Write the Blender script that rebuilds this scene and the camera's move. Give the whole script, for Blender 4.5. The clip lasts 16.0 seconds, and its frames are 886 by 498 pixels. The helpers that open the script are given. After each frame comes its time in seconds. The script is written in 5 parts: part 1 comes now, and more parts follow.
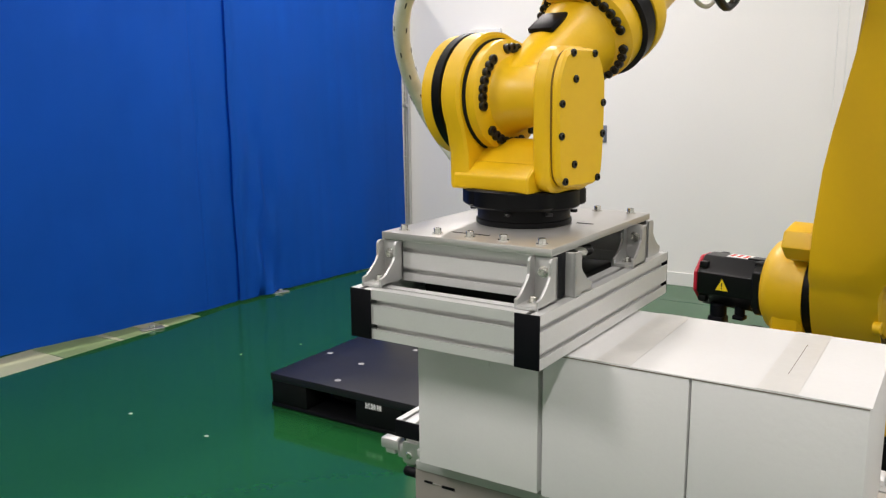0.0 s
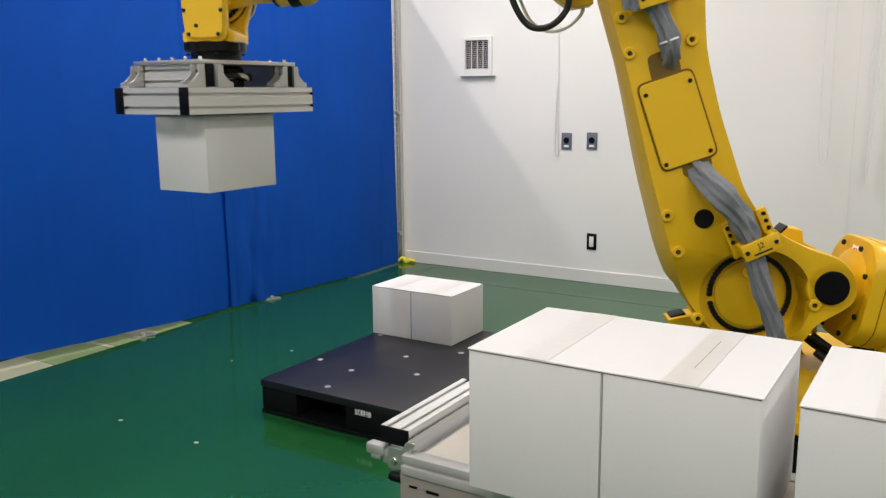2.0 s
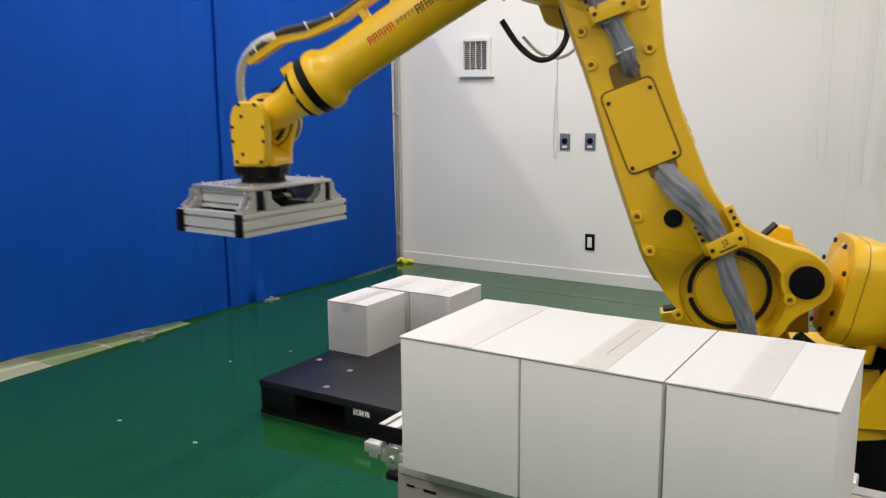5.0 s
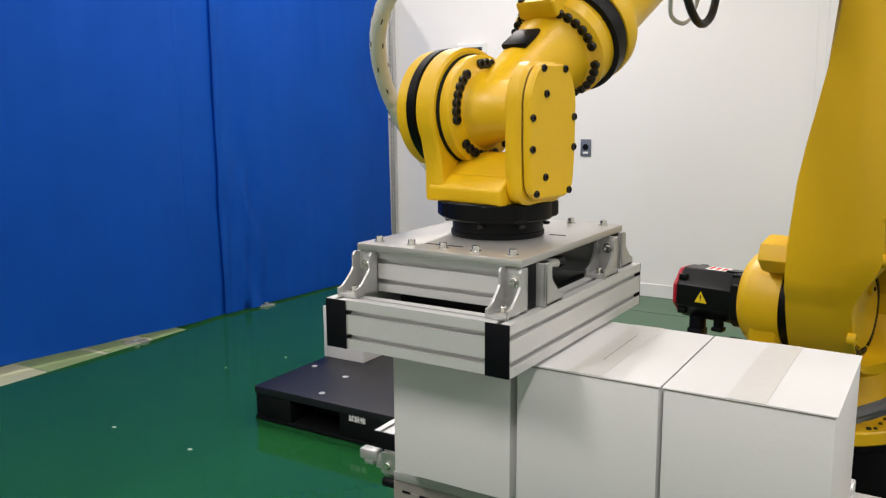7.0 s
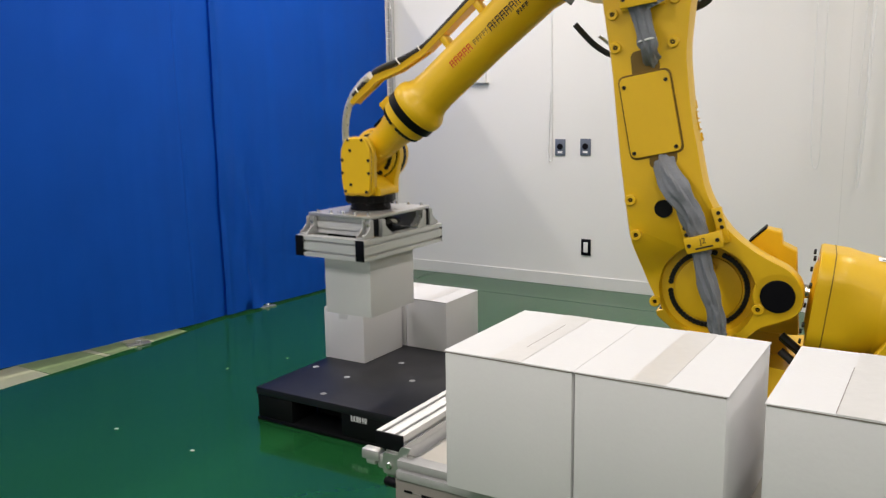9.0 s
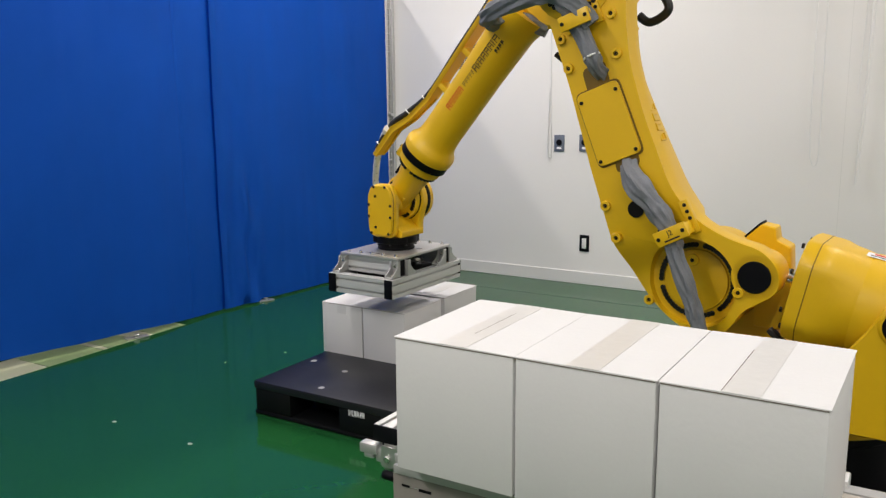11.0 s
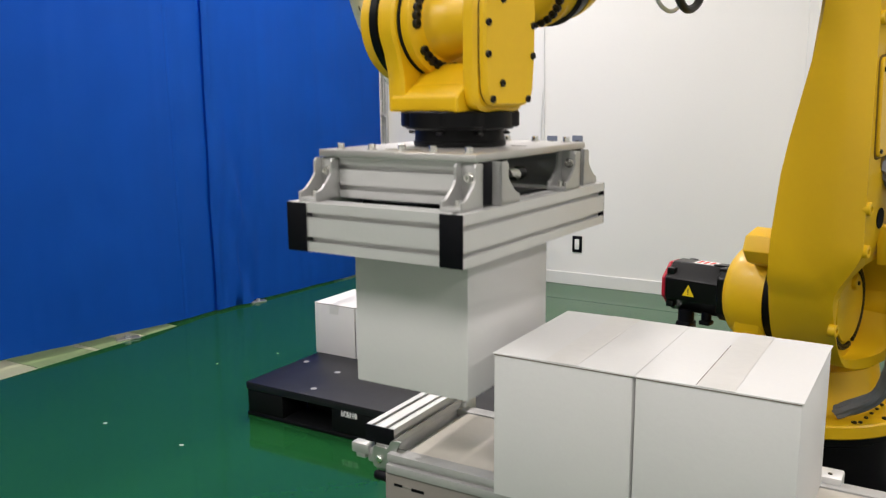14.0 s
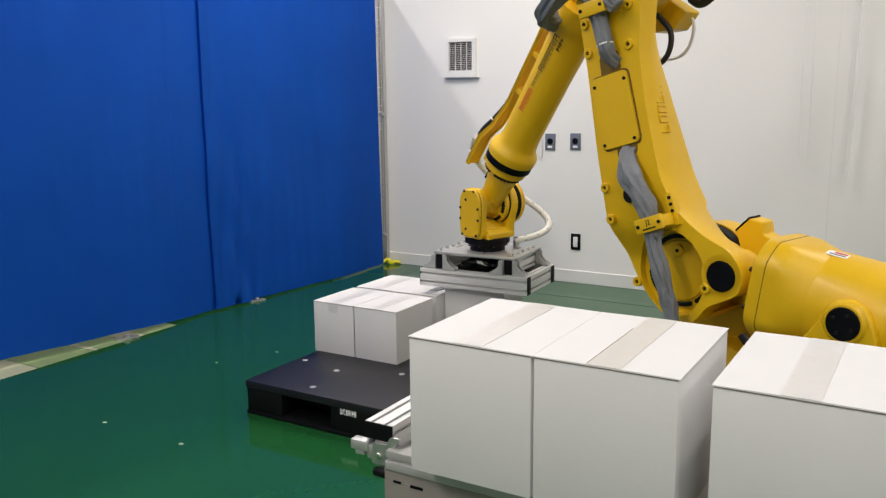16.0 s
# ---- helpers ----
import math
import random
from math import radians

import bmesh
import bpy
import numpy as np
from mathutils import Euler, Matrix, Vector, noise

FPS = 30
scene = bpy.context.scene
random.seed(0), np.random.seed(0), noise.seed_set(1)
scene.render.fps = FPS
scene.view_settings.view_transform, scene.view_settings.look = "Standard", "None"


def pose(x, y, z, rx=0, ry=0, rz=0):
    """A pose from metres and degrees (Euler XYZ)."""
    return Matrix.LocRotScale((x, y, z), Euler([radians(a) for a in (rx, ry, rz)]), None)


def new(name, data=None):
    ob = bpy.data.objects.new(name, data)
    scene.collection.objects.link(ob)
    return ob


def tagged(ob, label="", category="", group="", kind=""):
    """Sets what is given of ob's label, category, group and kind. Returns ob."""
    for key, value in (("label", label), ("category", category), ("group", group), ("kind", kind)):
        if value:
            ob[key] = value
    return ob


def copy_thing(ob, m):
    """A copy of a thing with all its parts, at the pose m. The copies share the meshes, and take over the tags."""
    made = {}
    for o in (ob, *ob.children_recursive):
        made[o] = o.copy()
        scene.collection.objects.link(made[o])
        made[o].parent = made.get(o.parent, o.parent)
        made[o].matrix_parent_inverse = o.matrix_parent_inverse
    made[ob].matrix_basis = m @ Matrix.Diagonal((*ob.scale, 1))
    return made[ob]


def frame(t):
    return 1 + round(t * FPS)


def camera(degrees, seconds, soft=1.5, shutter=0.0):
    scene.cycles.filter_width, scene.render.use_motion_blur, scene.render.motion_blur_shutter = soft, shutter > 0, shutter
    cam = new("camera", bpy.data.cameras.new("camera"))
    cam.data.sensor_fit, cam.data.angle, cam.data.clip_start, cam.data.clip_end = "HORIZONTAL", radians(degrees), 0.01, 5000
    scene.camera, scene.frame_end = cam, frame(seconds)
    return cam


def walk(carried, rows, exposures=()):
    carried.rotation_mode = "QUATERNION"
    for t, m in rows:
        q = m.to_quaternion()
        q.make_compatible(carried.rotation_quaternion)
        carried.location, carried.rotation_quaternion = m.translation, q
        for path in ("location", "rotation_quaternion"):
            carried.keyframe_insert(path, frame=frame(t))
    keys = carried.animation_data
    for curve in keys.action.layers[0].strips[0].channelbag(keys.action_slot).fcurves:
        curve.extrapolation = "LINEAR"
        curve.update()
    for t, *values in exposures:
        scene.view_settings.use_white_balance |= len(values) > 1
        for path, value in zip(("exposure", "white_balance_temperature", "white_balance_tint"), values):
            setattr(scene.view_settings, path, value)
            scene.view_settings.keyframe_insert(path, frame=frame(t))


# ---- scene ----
cam = camera(55.3, 16.0, soft=1.3, shutter=0.18)

# seconds, x, y, z, yaw, pitch, roll
PATH = [
    (0.0, 2.389, -2.446, 1.301, 32.17, -10.88, -0.49),
    (0.5, 2.396, -2.444, 1.300, 32.16, -10.67, -0.38),
    (1.0, 2.404, -2.448, 1.302, 32.01, -10.55, -0.33),
    (1.5, 2.407, -2.449, 1.303, 31.87, -10.48, -0.37),
    (2.0, 2.412, -2.450, 1.305, 31.75, -10.45, -0.42),
    (2.5, 2.416, -2.453, 1.306, 31.70, -10.45, -0.49),
    (3.0, 2.420, -2.454, 1.307, 31.68, -10.49, -0.54),
    (3.5, 2.419, -2.457, 1.307, 31.73, -10.51, -0.48),
    (6.0, 2.421, -2.456, 1.305, 31.60, -10.19, -0.36),
    (6.5, 2.417, -2.454, 1.305, 31.49, -10.05, -0.36),
    (7.0, 2.418, -2.454, 1.304, 31.39, -9.99, -0.40),
    (7.5, 2.417, -2.454, 1.304, 31.45, -9.97, -0.51),
    (8.0, 2.420, -2.455, 1.303, 31.43, -9.94, -0.62),
    (8.5, 2.423, -2.459, 1.305, 31.46, -9.95, -0.70),
    (9.0, 2.423, -2.461, 1.307, 31.43, -10.00, -0.74),
    (11.5, 2.423, -2.463, 1.305, 31.25, -10.37, -0.30),
    (12.0, 2.420, -2.458, 1.302, 31.16, -10.39, -0.27),
    (12.5, 2.420, -2.457, 1.300, 31.05, -10.25, -0.22),
    (13.0, 2.421, -2.458, 1.301, 30.89, -10.24, -0.26),
    (13.5, 2.421, -2.457, 1.298, 30.91, -10.32, -0.30),
    (14.0, 2.420, -2.457, 1.298, 30.83, -10.19, -0.33),
    (14.5, 2.421, -2.455, 1.296, 30.78, -10.16, -0.40),
    (15.0, 2.422, -2.458, 1.297, 30.75, -10.18, -0.48),
    (15.5, 2.423, -2.459, 1.297, 30.75, -10.23, -0.53),
    (16.0, 2.425, -2.461, 1.297, 30.76, -10.29, -0.55),
]
walk(cam, [(t, pose(x, y, z, 90 + p, 0, a) @ pose(0, 0, 0, 0, 0, r)) for t, x, y, z, a, p, r in PATH], exposures=[(0.0, 0.08), (0.8, 0.06), (2.4, -0.03), (3.5, -0.11), (5.0, -0.09), (6.2, 0.03), (7.4, 0.03), (8.6, -0.08), (11.3, -0.09), (12.6, 0.03), (13.8, 0.05), (14.5, 0.10), (15.2, -0.09), (16.0, -0.10)])

# ---- world and light ----
world = bpy.data.worlds.new("world")
world.use_nodes = True
world.node_tree.nodes["Background"].inputs[0].default_value = (0.9, 0.95, 1.0, 1)
world.node_tree.nodes["Background"].inputs[1].default_value = 0.05
scene.world = world

CEIL = 3.4
LAMPS = [(-2.44, -2.2, 0.75), (-2.32, 0.2, 0.72), (-2.23, 2.0, 0.55),
         (0.2, -3.6, 2.15), (0.1, -1.1, 0.9), (0.0, 1.4, 1.95),
         (2.9, -3.6, 1.5), (2.9, -1.1, 0.5), (2.9, 1.4, 1.0),
         (5.2, -2.4, 1.0), (5.2, 0.6, 1.0)]
WATTS = 33.8


# ---- materials ----
def mat(name, col, rough=0.5, metal=0.0, var=0.06, scale=8.0, bump=0.0, bscale=60.0, coat=0.0, grain=0.03, gscale=90.0, spec=0.5, rvar=0.08):
    m = bpy.data.materials.new(name)
    m.use_nodes = True
    nt = m.node_tree
    b = nt.nodes["Principled BSDF"]
    tc = nt.nodes.new("ShaderNodeTexCoord")
    big = nt.nodes.new("ShaderNodeTexNoise")
    big.inputs["Scale"].default_value, big.inputs["Detail"].default_value = scale, 4
    fine = nt.nodes.new("ShaderNodeTexNoise")
    fine.inputs["Scale"].default_value, fine.inputs["Detail"].default_value = gscale, 2
    for n in (big, fine):
        nt.links.new(tc.outputs["Object"], n.inputs["Vector"])
    mix = nt.nodes.new("ShaderNodeMath")
    mix.operation = "MULTIPLY_ADD"
    nt.links.new(big.outputs["Fac"], mix.inputs[0])
    mix.inputs[1].default_value, mix.inputs[2].default_value = 2 * var, 1 - var
    mul = nt.nodes.new("ShaderNodeMath")
    mul.operation = "MULTIPLY_ADD"
    nt.links.new(fine.outputs["Fac"], mul.inputs[0])
    mul.inputs[1].default_value, mul.inputs[2].default_value = 2 * grain, 1 - grain
    both = nt.nodes.new("ShaderNodeMath")
    both.operation = "MULTIPLY"
    nt.links.new(mix.outputs[0], both.inputs[0])
    nt.links.new(mul.outputs[0], both.inputs[1])
    vm = nt.nodes.new("ShaderNodeVectorMath")
    vm.operation = "SCALE"
    vm.inputs[0].default_value = col
    nt.links.new(both.outputs[0], vm.inputs["Scale"])
    nt.links.new(vm.outputs[0], b.inputs["Base Color"])
    rr = nt.nodes.new("ShaderNodeMath")
    rr.operation = "MULTIPLY_ADD"
    nt.links.new(big.outputs["Fac"], rr.inputs[0])
    rr.inputs[1].default_value, rr.inputs[2].default_value = rvar, max(rough - rvar / 2, 0.02)
    nt.links.new(rr.outputs[0], b.inputs["Roughness"])
    b.inputs["Metallic"].default_value = metal
    b.inputs["Coat Weight"].default_value = coat
    b.inputs["Coat Roughness"].default_value = 0.12
    b.inputs["Specular IOR Level"].default_value = spec
    if bump:
        bp = nt.nodes.new("ShaderNodeBump")
        bn = nt.nodes.new("ShaderNodeTexNoise")
        bn.inputs["Scale"].default_value, bn.inputs["Detail"].default_value = bscale, 3
        nt.links.new(tc.outputs["Object"], bn.inputs["Vector"])
        nt.links.new(bn.outputs["Fac"], bp.inputs["Height"])
        bp.inputs["Strength"].default_value, bp.inputs["Distance"].default_value = bump, 0.01
        nt.links.new(bp.outputs["Normal"], b.inputs["Normal"])
    return m


WALL = mat("white_wall_paint", (0.80, 0.79, 0.765), 0.55, var=0.02, scale=1.2, bump=0.05, bscale=120, grain=0.01)
# for unseen walls behind the curtain; dark so the floor gap reflects no white
WALL_UNSEEN = mat("unseen_dark_green_wall", (0.03, 0.07, 0.045), 0.6, var=0.05, scale=1.2)
CEILM = mat("ceiling_paint", (0.78, 0.78, 0.77), 0.8, var=0.02)
FLOOR = mat("green_epoxy", (0.011, 0.082, 0.022), 0.09, var=0.12, scale=1.4, bump=0.02, bscale=7, grain=0.05, gscale=40, rvar=0.05, spec=0.40)
SEAM = mat("dark_floor_seam", (0.012, 0.05, 0.03), 0.3)
CURTAIN = mat("blue_curtain_cloth", (0.004, 0.114, 0.59), 0.62, var=0.12, scale=2.2, bump=0.10, bscale=500, grain=0.05, gscale=400, spec=0.25)
YELLOW = mat("robot_yellow_paint", (0.77, 0.468, 0.005), 0.40, var=0.04, scale=5, bump=0.03, bscale=160, coat=0.05, grain=0.015)
# robot yellow with the shade of gaps and pockets put into its colour
DARKY = mat("yellow_edge_shadow_gap", (0.16, 0.09, 0.003), 0.6)
BLACK = mat("black_painted_steel", (0.003, 0.003, 0.0035), 0.4, spec=0.16, var=0.15, bump=0.03)
BOLT = mat("black_oxide_bolt", (0.010, 0.009, 0.009), 0.35, metal=0.3, var=0.2)
RUBBER = mat("black_plastic", (0.003, 0.003, 0.005), 0.5, spec=0.14, var=0.12)
MOTOR = mat("motor_black_enamel", (0.003, 0.003, 0.0035), 0.3, spec=0.25, var=0.1)
RED = mat("red_end_cover", (0.45, 0.01, 0.03), 0.35)
ALU = mat("anodised_aluminium", (0.66, 0.66, 0.65), 0.42, metal=0.38, var=0.03, scale=20, bump=0.02, bscale=300, grain=0.03, gscale=250)
CAST = mat("cast_aluminium_bracket", (0.52, 0.52, 0.51), 0.42, metal=0.6, var=0.06, bump=0.06, bscale=200)
PLATE = mat("milled_aluminium_plate", (0.55, 0.54, 0.525), 0.36, metal=0.7, var=0.05, scale=12, bump=0.02, bscale=200)
CHROME = mat("zinc_plated_screw", (0.75, 0.74, 0.70), 0.22, metal=0.95, var=0.1)
CARTON = mat("white_cardboard", (0.675, 0.671, 0.666), 0.62, var=0.025, scale=6, bump=0.04, bscale=90, grain=0.015, gscale=200, spec=0.3)
CARTON_E = mat("cardboard_cut_edge", (0.20, 0.165, 0.14), 0.8, var=0.15)
TAPE = mat("clear_packing_tape", (0.615, 0.603, 0.583), 0.30, var=0.06, scale=30, bump=0.05, bscale=50)
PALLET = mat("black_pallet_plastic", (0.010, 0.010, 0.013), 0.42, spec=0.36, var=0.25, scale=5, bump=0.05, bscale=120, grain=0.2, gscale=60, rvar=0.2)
# pallet plastic again; shade on the sides and blocks is put into its colour
PALLET_SHADE = mat("black_pallet_shaded_side", (0.004, 0.0045, 0.005), 0.5, spec=0.16, var=0.2)
PAD = mat("grey_anti_slip_pad", (0.30, 0.30, 0.31), 0.6, var=0.15)
TAPE_E = mat("thin_clear_tape", (0.660, 0.656, 0.650), 0.35, var=0.05, scale=30)
WHITE_INK = mat("white_lettering", (0.85, 0.85, 0.85), 0.6)
RED_INK = mat("red_lettering", (0.62, 0.03, 0.01), 0.5)
BLACK_INK = mat("black_lettering", (0.015, 0.013, 0.01), 0.5)
GREY_INK = mat("brown_grey_lettering", (0.30, 0.18, 0.02), 0.5)
WARN = mat("yellow_warning_label", (0.85, 0.62, 0.01), 0.4)
CLOTH = mat("grey_cable_sleeve", (0.20, 0.21, 0.23), 0.75, var=0.22, scale=14, bump=0.35, bscale=45, grain=0.1, gscale=120, spec=0.3)
HOSE = mat("translucent_white_hose", (0.74, 0.73, 0.66), 0.28, var=0.06, bump=0.1, bscale=90)
CABLE = mat("black_cable", (0.012, 0.012, 0.012), 0.45)
BEIGE = mat("beige_steel_panel", (0.23, 0.21, 0.19), 0.45, var=0.04, bump=0.03, bscale=150)
BELT = mat("cream_conveyor_belt", (0.50, 0.47, 0.41), 0.55, var=0.10, scale=9, bump=0.05)
RAIL = mat("worn_aluminium_rail", (0.44, 0.44, 0.43), 0.52, metal=0.3, var=0.12, scale=14, bump=0.03, bscale=200, grain=0.06)
STEEL = mat("brushed_steel", (0.55, 0.55, 0.54), 0.32, metal=0.8, var=0.06)
DARKFLOOR = mat("dark_grey_base_plate", (0.045, 0.047, 0.052), 0.4, var=0.12, scale=4)
SOCKET = mat("blue_grey_socket_plate", (0.13, 0.15, 0.20), 0.4)
WHITE_PL = mat("white_plastic", (0.78, 0.78, 0.76), 0.4)
BASEB = mat("white_baseboard", (0.74, 0.735, 0.71), 0.4, var=0.03)
DARKV = mat("dark_void", (0.010, 0.010, 0.010), 0.8, spec=0.1)
YCLOTH = mat("yellow_plastic_cover", (0.75, 0.68, 0.03), 0.4, bump=0.2, bscale=30)
MESHW = mat("white_fence_wire", (0.62, 0.62, 0.60), 0.4)
MARK = mat("pale_floor_chip", (0.34, 0.40, 0.35), 0.6)
LAMP = bpy.data.materials.new("lamp_diffuser")
LAMP.use_nodes = True
LAMP.node_tree.nodes["Principled BSDF"].inputs["Base Color"].default_value = (0.9, 0.9, 0.9, 1)
LAMP.node_tree.nodes["Principled BSDF"].inputs["Emission Color"].default_value = (1.0, 0.97, 0.92, 1)
LAMP.node_tree.nodes["Principled BSDF"].inputs["Emission Strength"].default_value = 6.0


STRIPS = [mat("cream_floor_strip", (0.46, 0.47, 0.32), 0.35, var=0.10, scale=9, grain=0.08), mat("green_cream_floor_strip", (0.25, 0.33, 0.16), 0.3, var=0.25, scale=14, grain=0.12)]


# ---- mesh helpers ----
def mesh_of(name, bm, material, smooth=35):
    bmesh.ops.recalc_face_normals(bm, faces=bm.faces)
    me = bpy.data.meshes.new(name)
    bm.to_mesh(me)
    bm.free()
    me.materials.append(material)
    if smooth:
        for p in me.polygons:
            p.use_smooth = True
        me.set_sharp_from_angle(angle=radians(smooth))
    return me


def part(name, bm, material, parent=None, label="", at=None, smooth=35):
    ob = new(name, mesh_of(name, bm, material, smooth))
    if parent is not None:
        ob.parent = parent
    if at is not None:
        ob.matrix_basis = at
    if label:
        ob["label"] = label
    return ob


def empty(name, m, **tags):
    ob = new(name)
    ob.empty_display_size = 0.1
    ob.matrix_basis = m
    return tagged(ob, **tags)


def share(name, me, parent, m):
    ob = new(name, me)
    ob.parent = parent
    ob.matrix_basis = m
    return ob


def box(bm, x0, y0, z0, x1, y1, z1, bevel=0.0, seg=2):
    m = Matrix.Translation(((x0 + x1) / 2, (y0 + y1) / 2, (z0 + z1) / 2)) @ Matrix.Diagonal((x1 - x0, y1 - y0, z1 - z0, 1))
    vs = bmesh.ops.create_cube(bm, size=1.0, matrix=m)["verts"]
    if bevel:
        es = list({e for v in vs for e in v.link_edges})
        bmesh.ops.bevel(bm, geom=es, offset=bevel, segments=seg, affect="EDGES", profile=0.5)
    return bm


def one_box(*a, bevel=0.0, seg=2):
    return box(bmesh.new(), *a, bevel=bevel, seg=seg)


def lathe(bm, prof, p0=(0, 0, 0), axis="Z", seg=48):
    """Turns (radius, height) points about an axis through p0."""
    rings = []
    for r, h in prof:
        ring = []
        for i in range(seg):
            a = 2 * math.pi * i / seg
            c, s = r * math.cos(a), r * math.sin(a)
            q = {"Z": (c, s, h), "X": (h, c, s), "Y": (c, h, s)}[axis]
            ring.append(bm.verts.new((q[0] + p0[0], q[1] + p0[1], q[2] + p0[2])))
        rings.append(ring)
    for a, b in zip(rings, rings[1:]):
        for i in range(seg):
            bm.faces.new((a[i], a[(i + 1) % seg], b[(i + 1) % seg], b[i]))
    bm.faces.new(rings[0])
    bm.faces.new(rings[-1])
    return bm


def disc(bm, r, h0, h1, p0=(0, 0, 0), axis="Z", ch=0.004, seg=48):
    return lathe(bm, [(max(r - ch, 1e-4), h0), (r, h0 + ch), (r, h1 - ch), (max(r - ch, 1e-4), h1)], p0, axis, seg)


def loft(bm, rings, close=True):
    """Skins rings of points (equal counts), capped at both ends."""
    vr = [[bm.verts.new(p) for p in ring] for ring in rings]
    n = len(vr[0])
    for a, b in zip(vr, vr[1:]):
        for i in range(n):
            bm.faces.new((a[i], a[(i + 1) % n], b[(i + 1) % n], b[i]))
    if close:
        bm.faces.new(vr[0])
        bm.faces.new(vr[-1])
    return vr


def tube(bm, pts, rad, seg=14, wob=0.0, pleat=0.0):
    """A round tube along points; rad is a number or one per point."""
    pts = [Vector(p) for p in pts]
    rings = []
    up = Vector((0, 0, 1))
    for i, p in enumerate(pts):
        d = (pts[min(i + 1, len(pts) - 1)] - pts[max(i - 1, 0)]).normalized()
        if abs(d.dot(up)) > 0.95:
            up = Vector((1, 0, 0))
        a = d.cross(up).normalized()
        b = a.cross(d).normalized()
        up = b
        r = rad[i] if isinstance(rad, (list, tuple)) else rad
        ring = []
        for k in range(seg):
            an = 2 * math.pi * k / seg
            w = r * (1 + wob * noise.noise((p + Vector((math.cos(an), math.sin(an), 0)) * 0.05) * 22) + pleat * math.sin(5 * an + i * 0.13 + 1.5 * math.sin(i * 0.21)) + 0.6 * pleat * math.sin(9 * an - i * 0.31))
            ring.append(p + a * math.cos(an) * w + b * math.sin(an) * w)
        rings.append(ring)
    loft(bm, rings)
    return bm


def smooth_path(pts, k=6):
    pts = [Vector(p) for p in pts]
    out = []
    for i in range(len(pts) - 1):
        p0, p1, p2, p3 = pts[max(i - 1, 0)], pts[i], pts[i + 1], pts[min(i + 2, len(pts) - 1)]
        for j in range(k):
            t = j / k
            out.append(0.5 * ((2 * p1) + (p2 - p0) * t + (2 * p0 - 5 * p1 + 4 * p2 - p3) * t * t + (3 * p1 - p0 - 3 * p2 + p3) * t ** 3))
    return out + [pts[-1]]


def rounded(pts, r, k=5):
    """Rounds the corners of a 2D outline."""
    out = []
    n = len(pts)
    for i in range(n):
        p, a, b = Vector(pts[i]), Vector(pts[i - 1]), Vector(pts[(i + 1) % n])
        da, db = (a - p), (b - p)
        q = min(r, da.length * 0.45, db.length * 0.45)
        s, e = p + da.normalized() * q, p + db.normalized() * q
        for j in range(k + 1):
            t = j / k
            out.append(((1 - t) ** 2) * s + 2 * t * (1 - t) * p + t * t * e)
    return [(v.x, v.y) for v in out]


def slab(bm, outline, n0, n1, plane="xz", ch=0.004):
    """A plate with a 2D outline, from n0 to n1 across it, with a small chamfer."""
    c = Vector((sum(p[0] for p in outline) / len(outline), sum(p[1] for p in outline) / len(outline)))

    def ring(n, s):
        pts = []
        for p in outline:
            v = Vector(p)
            d = (c - v)
            v = v + d.normalized() * s if d.length > 1e-6 else v
            pts.append({"xz": (v.x, n, v.y), "xy": (v.x, v.y, n), "yz": (n, v.x, v.y)}[plane])
        return pts
    loft(bm, [ring(n0, ch), ring(n0 + ch, 0), ring(n1 - ch, 0), ring(n1, ch)])
    return bm


def text_part(name, body, size, material, parent, m, label="", depth=0.0006, align="LEFT"):
    cu = bpy.data.curves.new(name, "FONT")
    cu.body, cu.size, cu.extrude, cu.align_x, cu.align_y = body, size, depth, align, "CENTER"
    tmp = bpy.data.objects.new(name, cu)
    scene.collection.objects.link(tmp)
    me = bpy.data.meshes.new_from_object(tmp)
    bpy.data.objects.remove(tmp)
    me.materials.clear()
    me.materials.append(material)
    ob = new(name, me)
    if parent is not None:
        ob.parent = parent
    ob.matrix_basis = m
    if label:
        ob["label"] = label
    return ob


# ---- the room ----
WY = 2.976
tagged(part("floor", one_box(-5.0, -6.0, -0.12, 7.0, WY + 0.2, 0.0), FLOOR, smooth=0),
       label="glossy green epoxy floor", category="floor", kind="structure")
# unseen piece, its dark colour invented to keep pale reflections from under the hem
tagged(part("wall_north_2", one_box(-5.0, WY, 0.0, -1.80, WY + 0.2, CEIL), WALL_UNSEEN, smooth=0), label="unseen wall behind the curtain, added in dark green to keep floor reflections dark", category="wall", kind="structure")
tagged(part("wall_north", one_box(-1.80, WY, 0.0, 7.0, WY + 0.2, CEIL), WALL, smooth=0), label="plain white painted wall", category="wall", kind="structure")
tagged(part("wall_south", one_box(-5.0, -6.2, 0.0, 7.0, -6.0, CEIL), WALL, smooth=0), label="plain white painted wall", category="wall", kind="structure")
tagged(part("wall_west", one_box(-5.2, -6.0, 0.0, -5.0, WY, CEIL), WALL_UNSEEN, smooth=0), label="unseen wall behind the curtain, added in dark green to keep floor reflections dark", category="wall", kind="structure")
tagged(part("wall_east", one_box(7.0, -6.0, 0.0, 7.2, WY, CEIL), WALL, smooth=0), label="plain white painted wall", category="wall", kind="structure")
tagged(part("ceiling", one_box(-5.0, -6.0, CEIL, 7.0, WY, CEIL + 0.15), CEILM, smooth=0), label="white ceiling", category="ceiling", kind="structure")
bm = one_box(-1.80, WY - 0.010, 0.0, 7.0, WY, 0.088, bevel=0.002, seg=1)
tagged(part("baseboard", bm, BASEB), label="low white baseboard along the wall", category="baseboard", kind="structure")
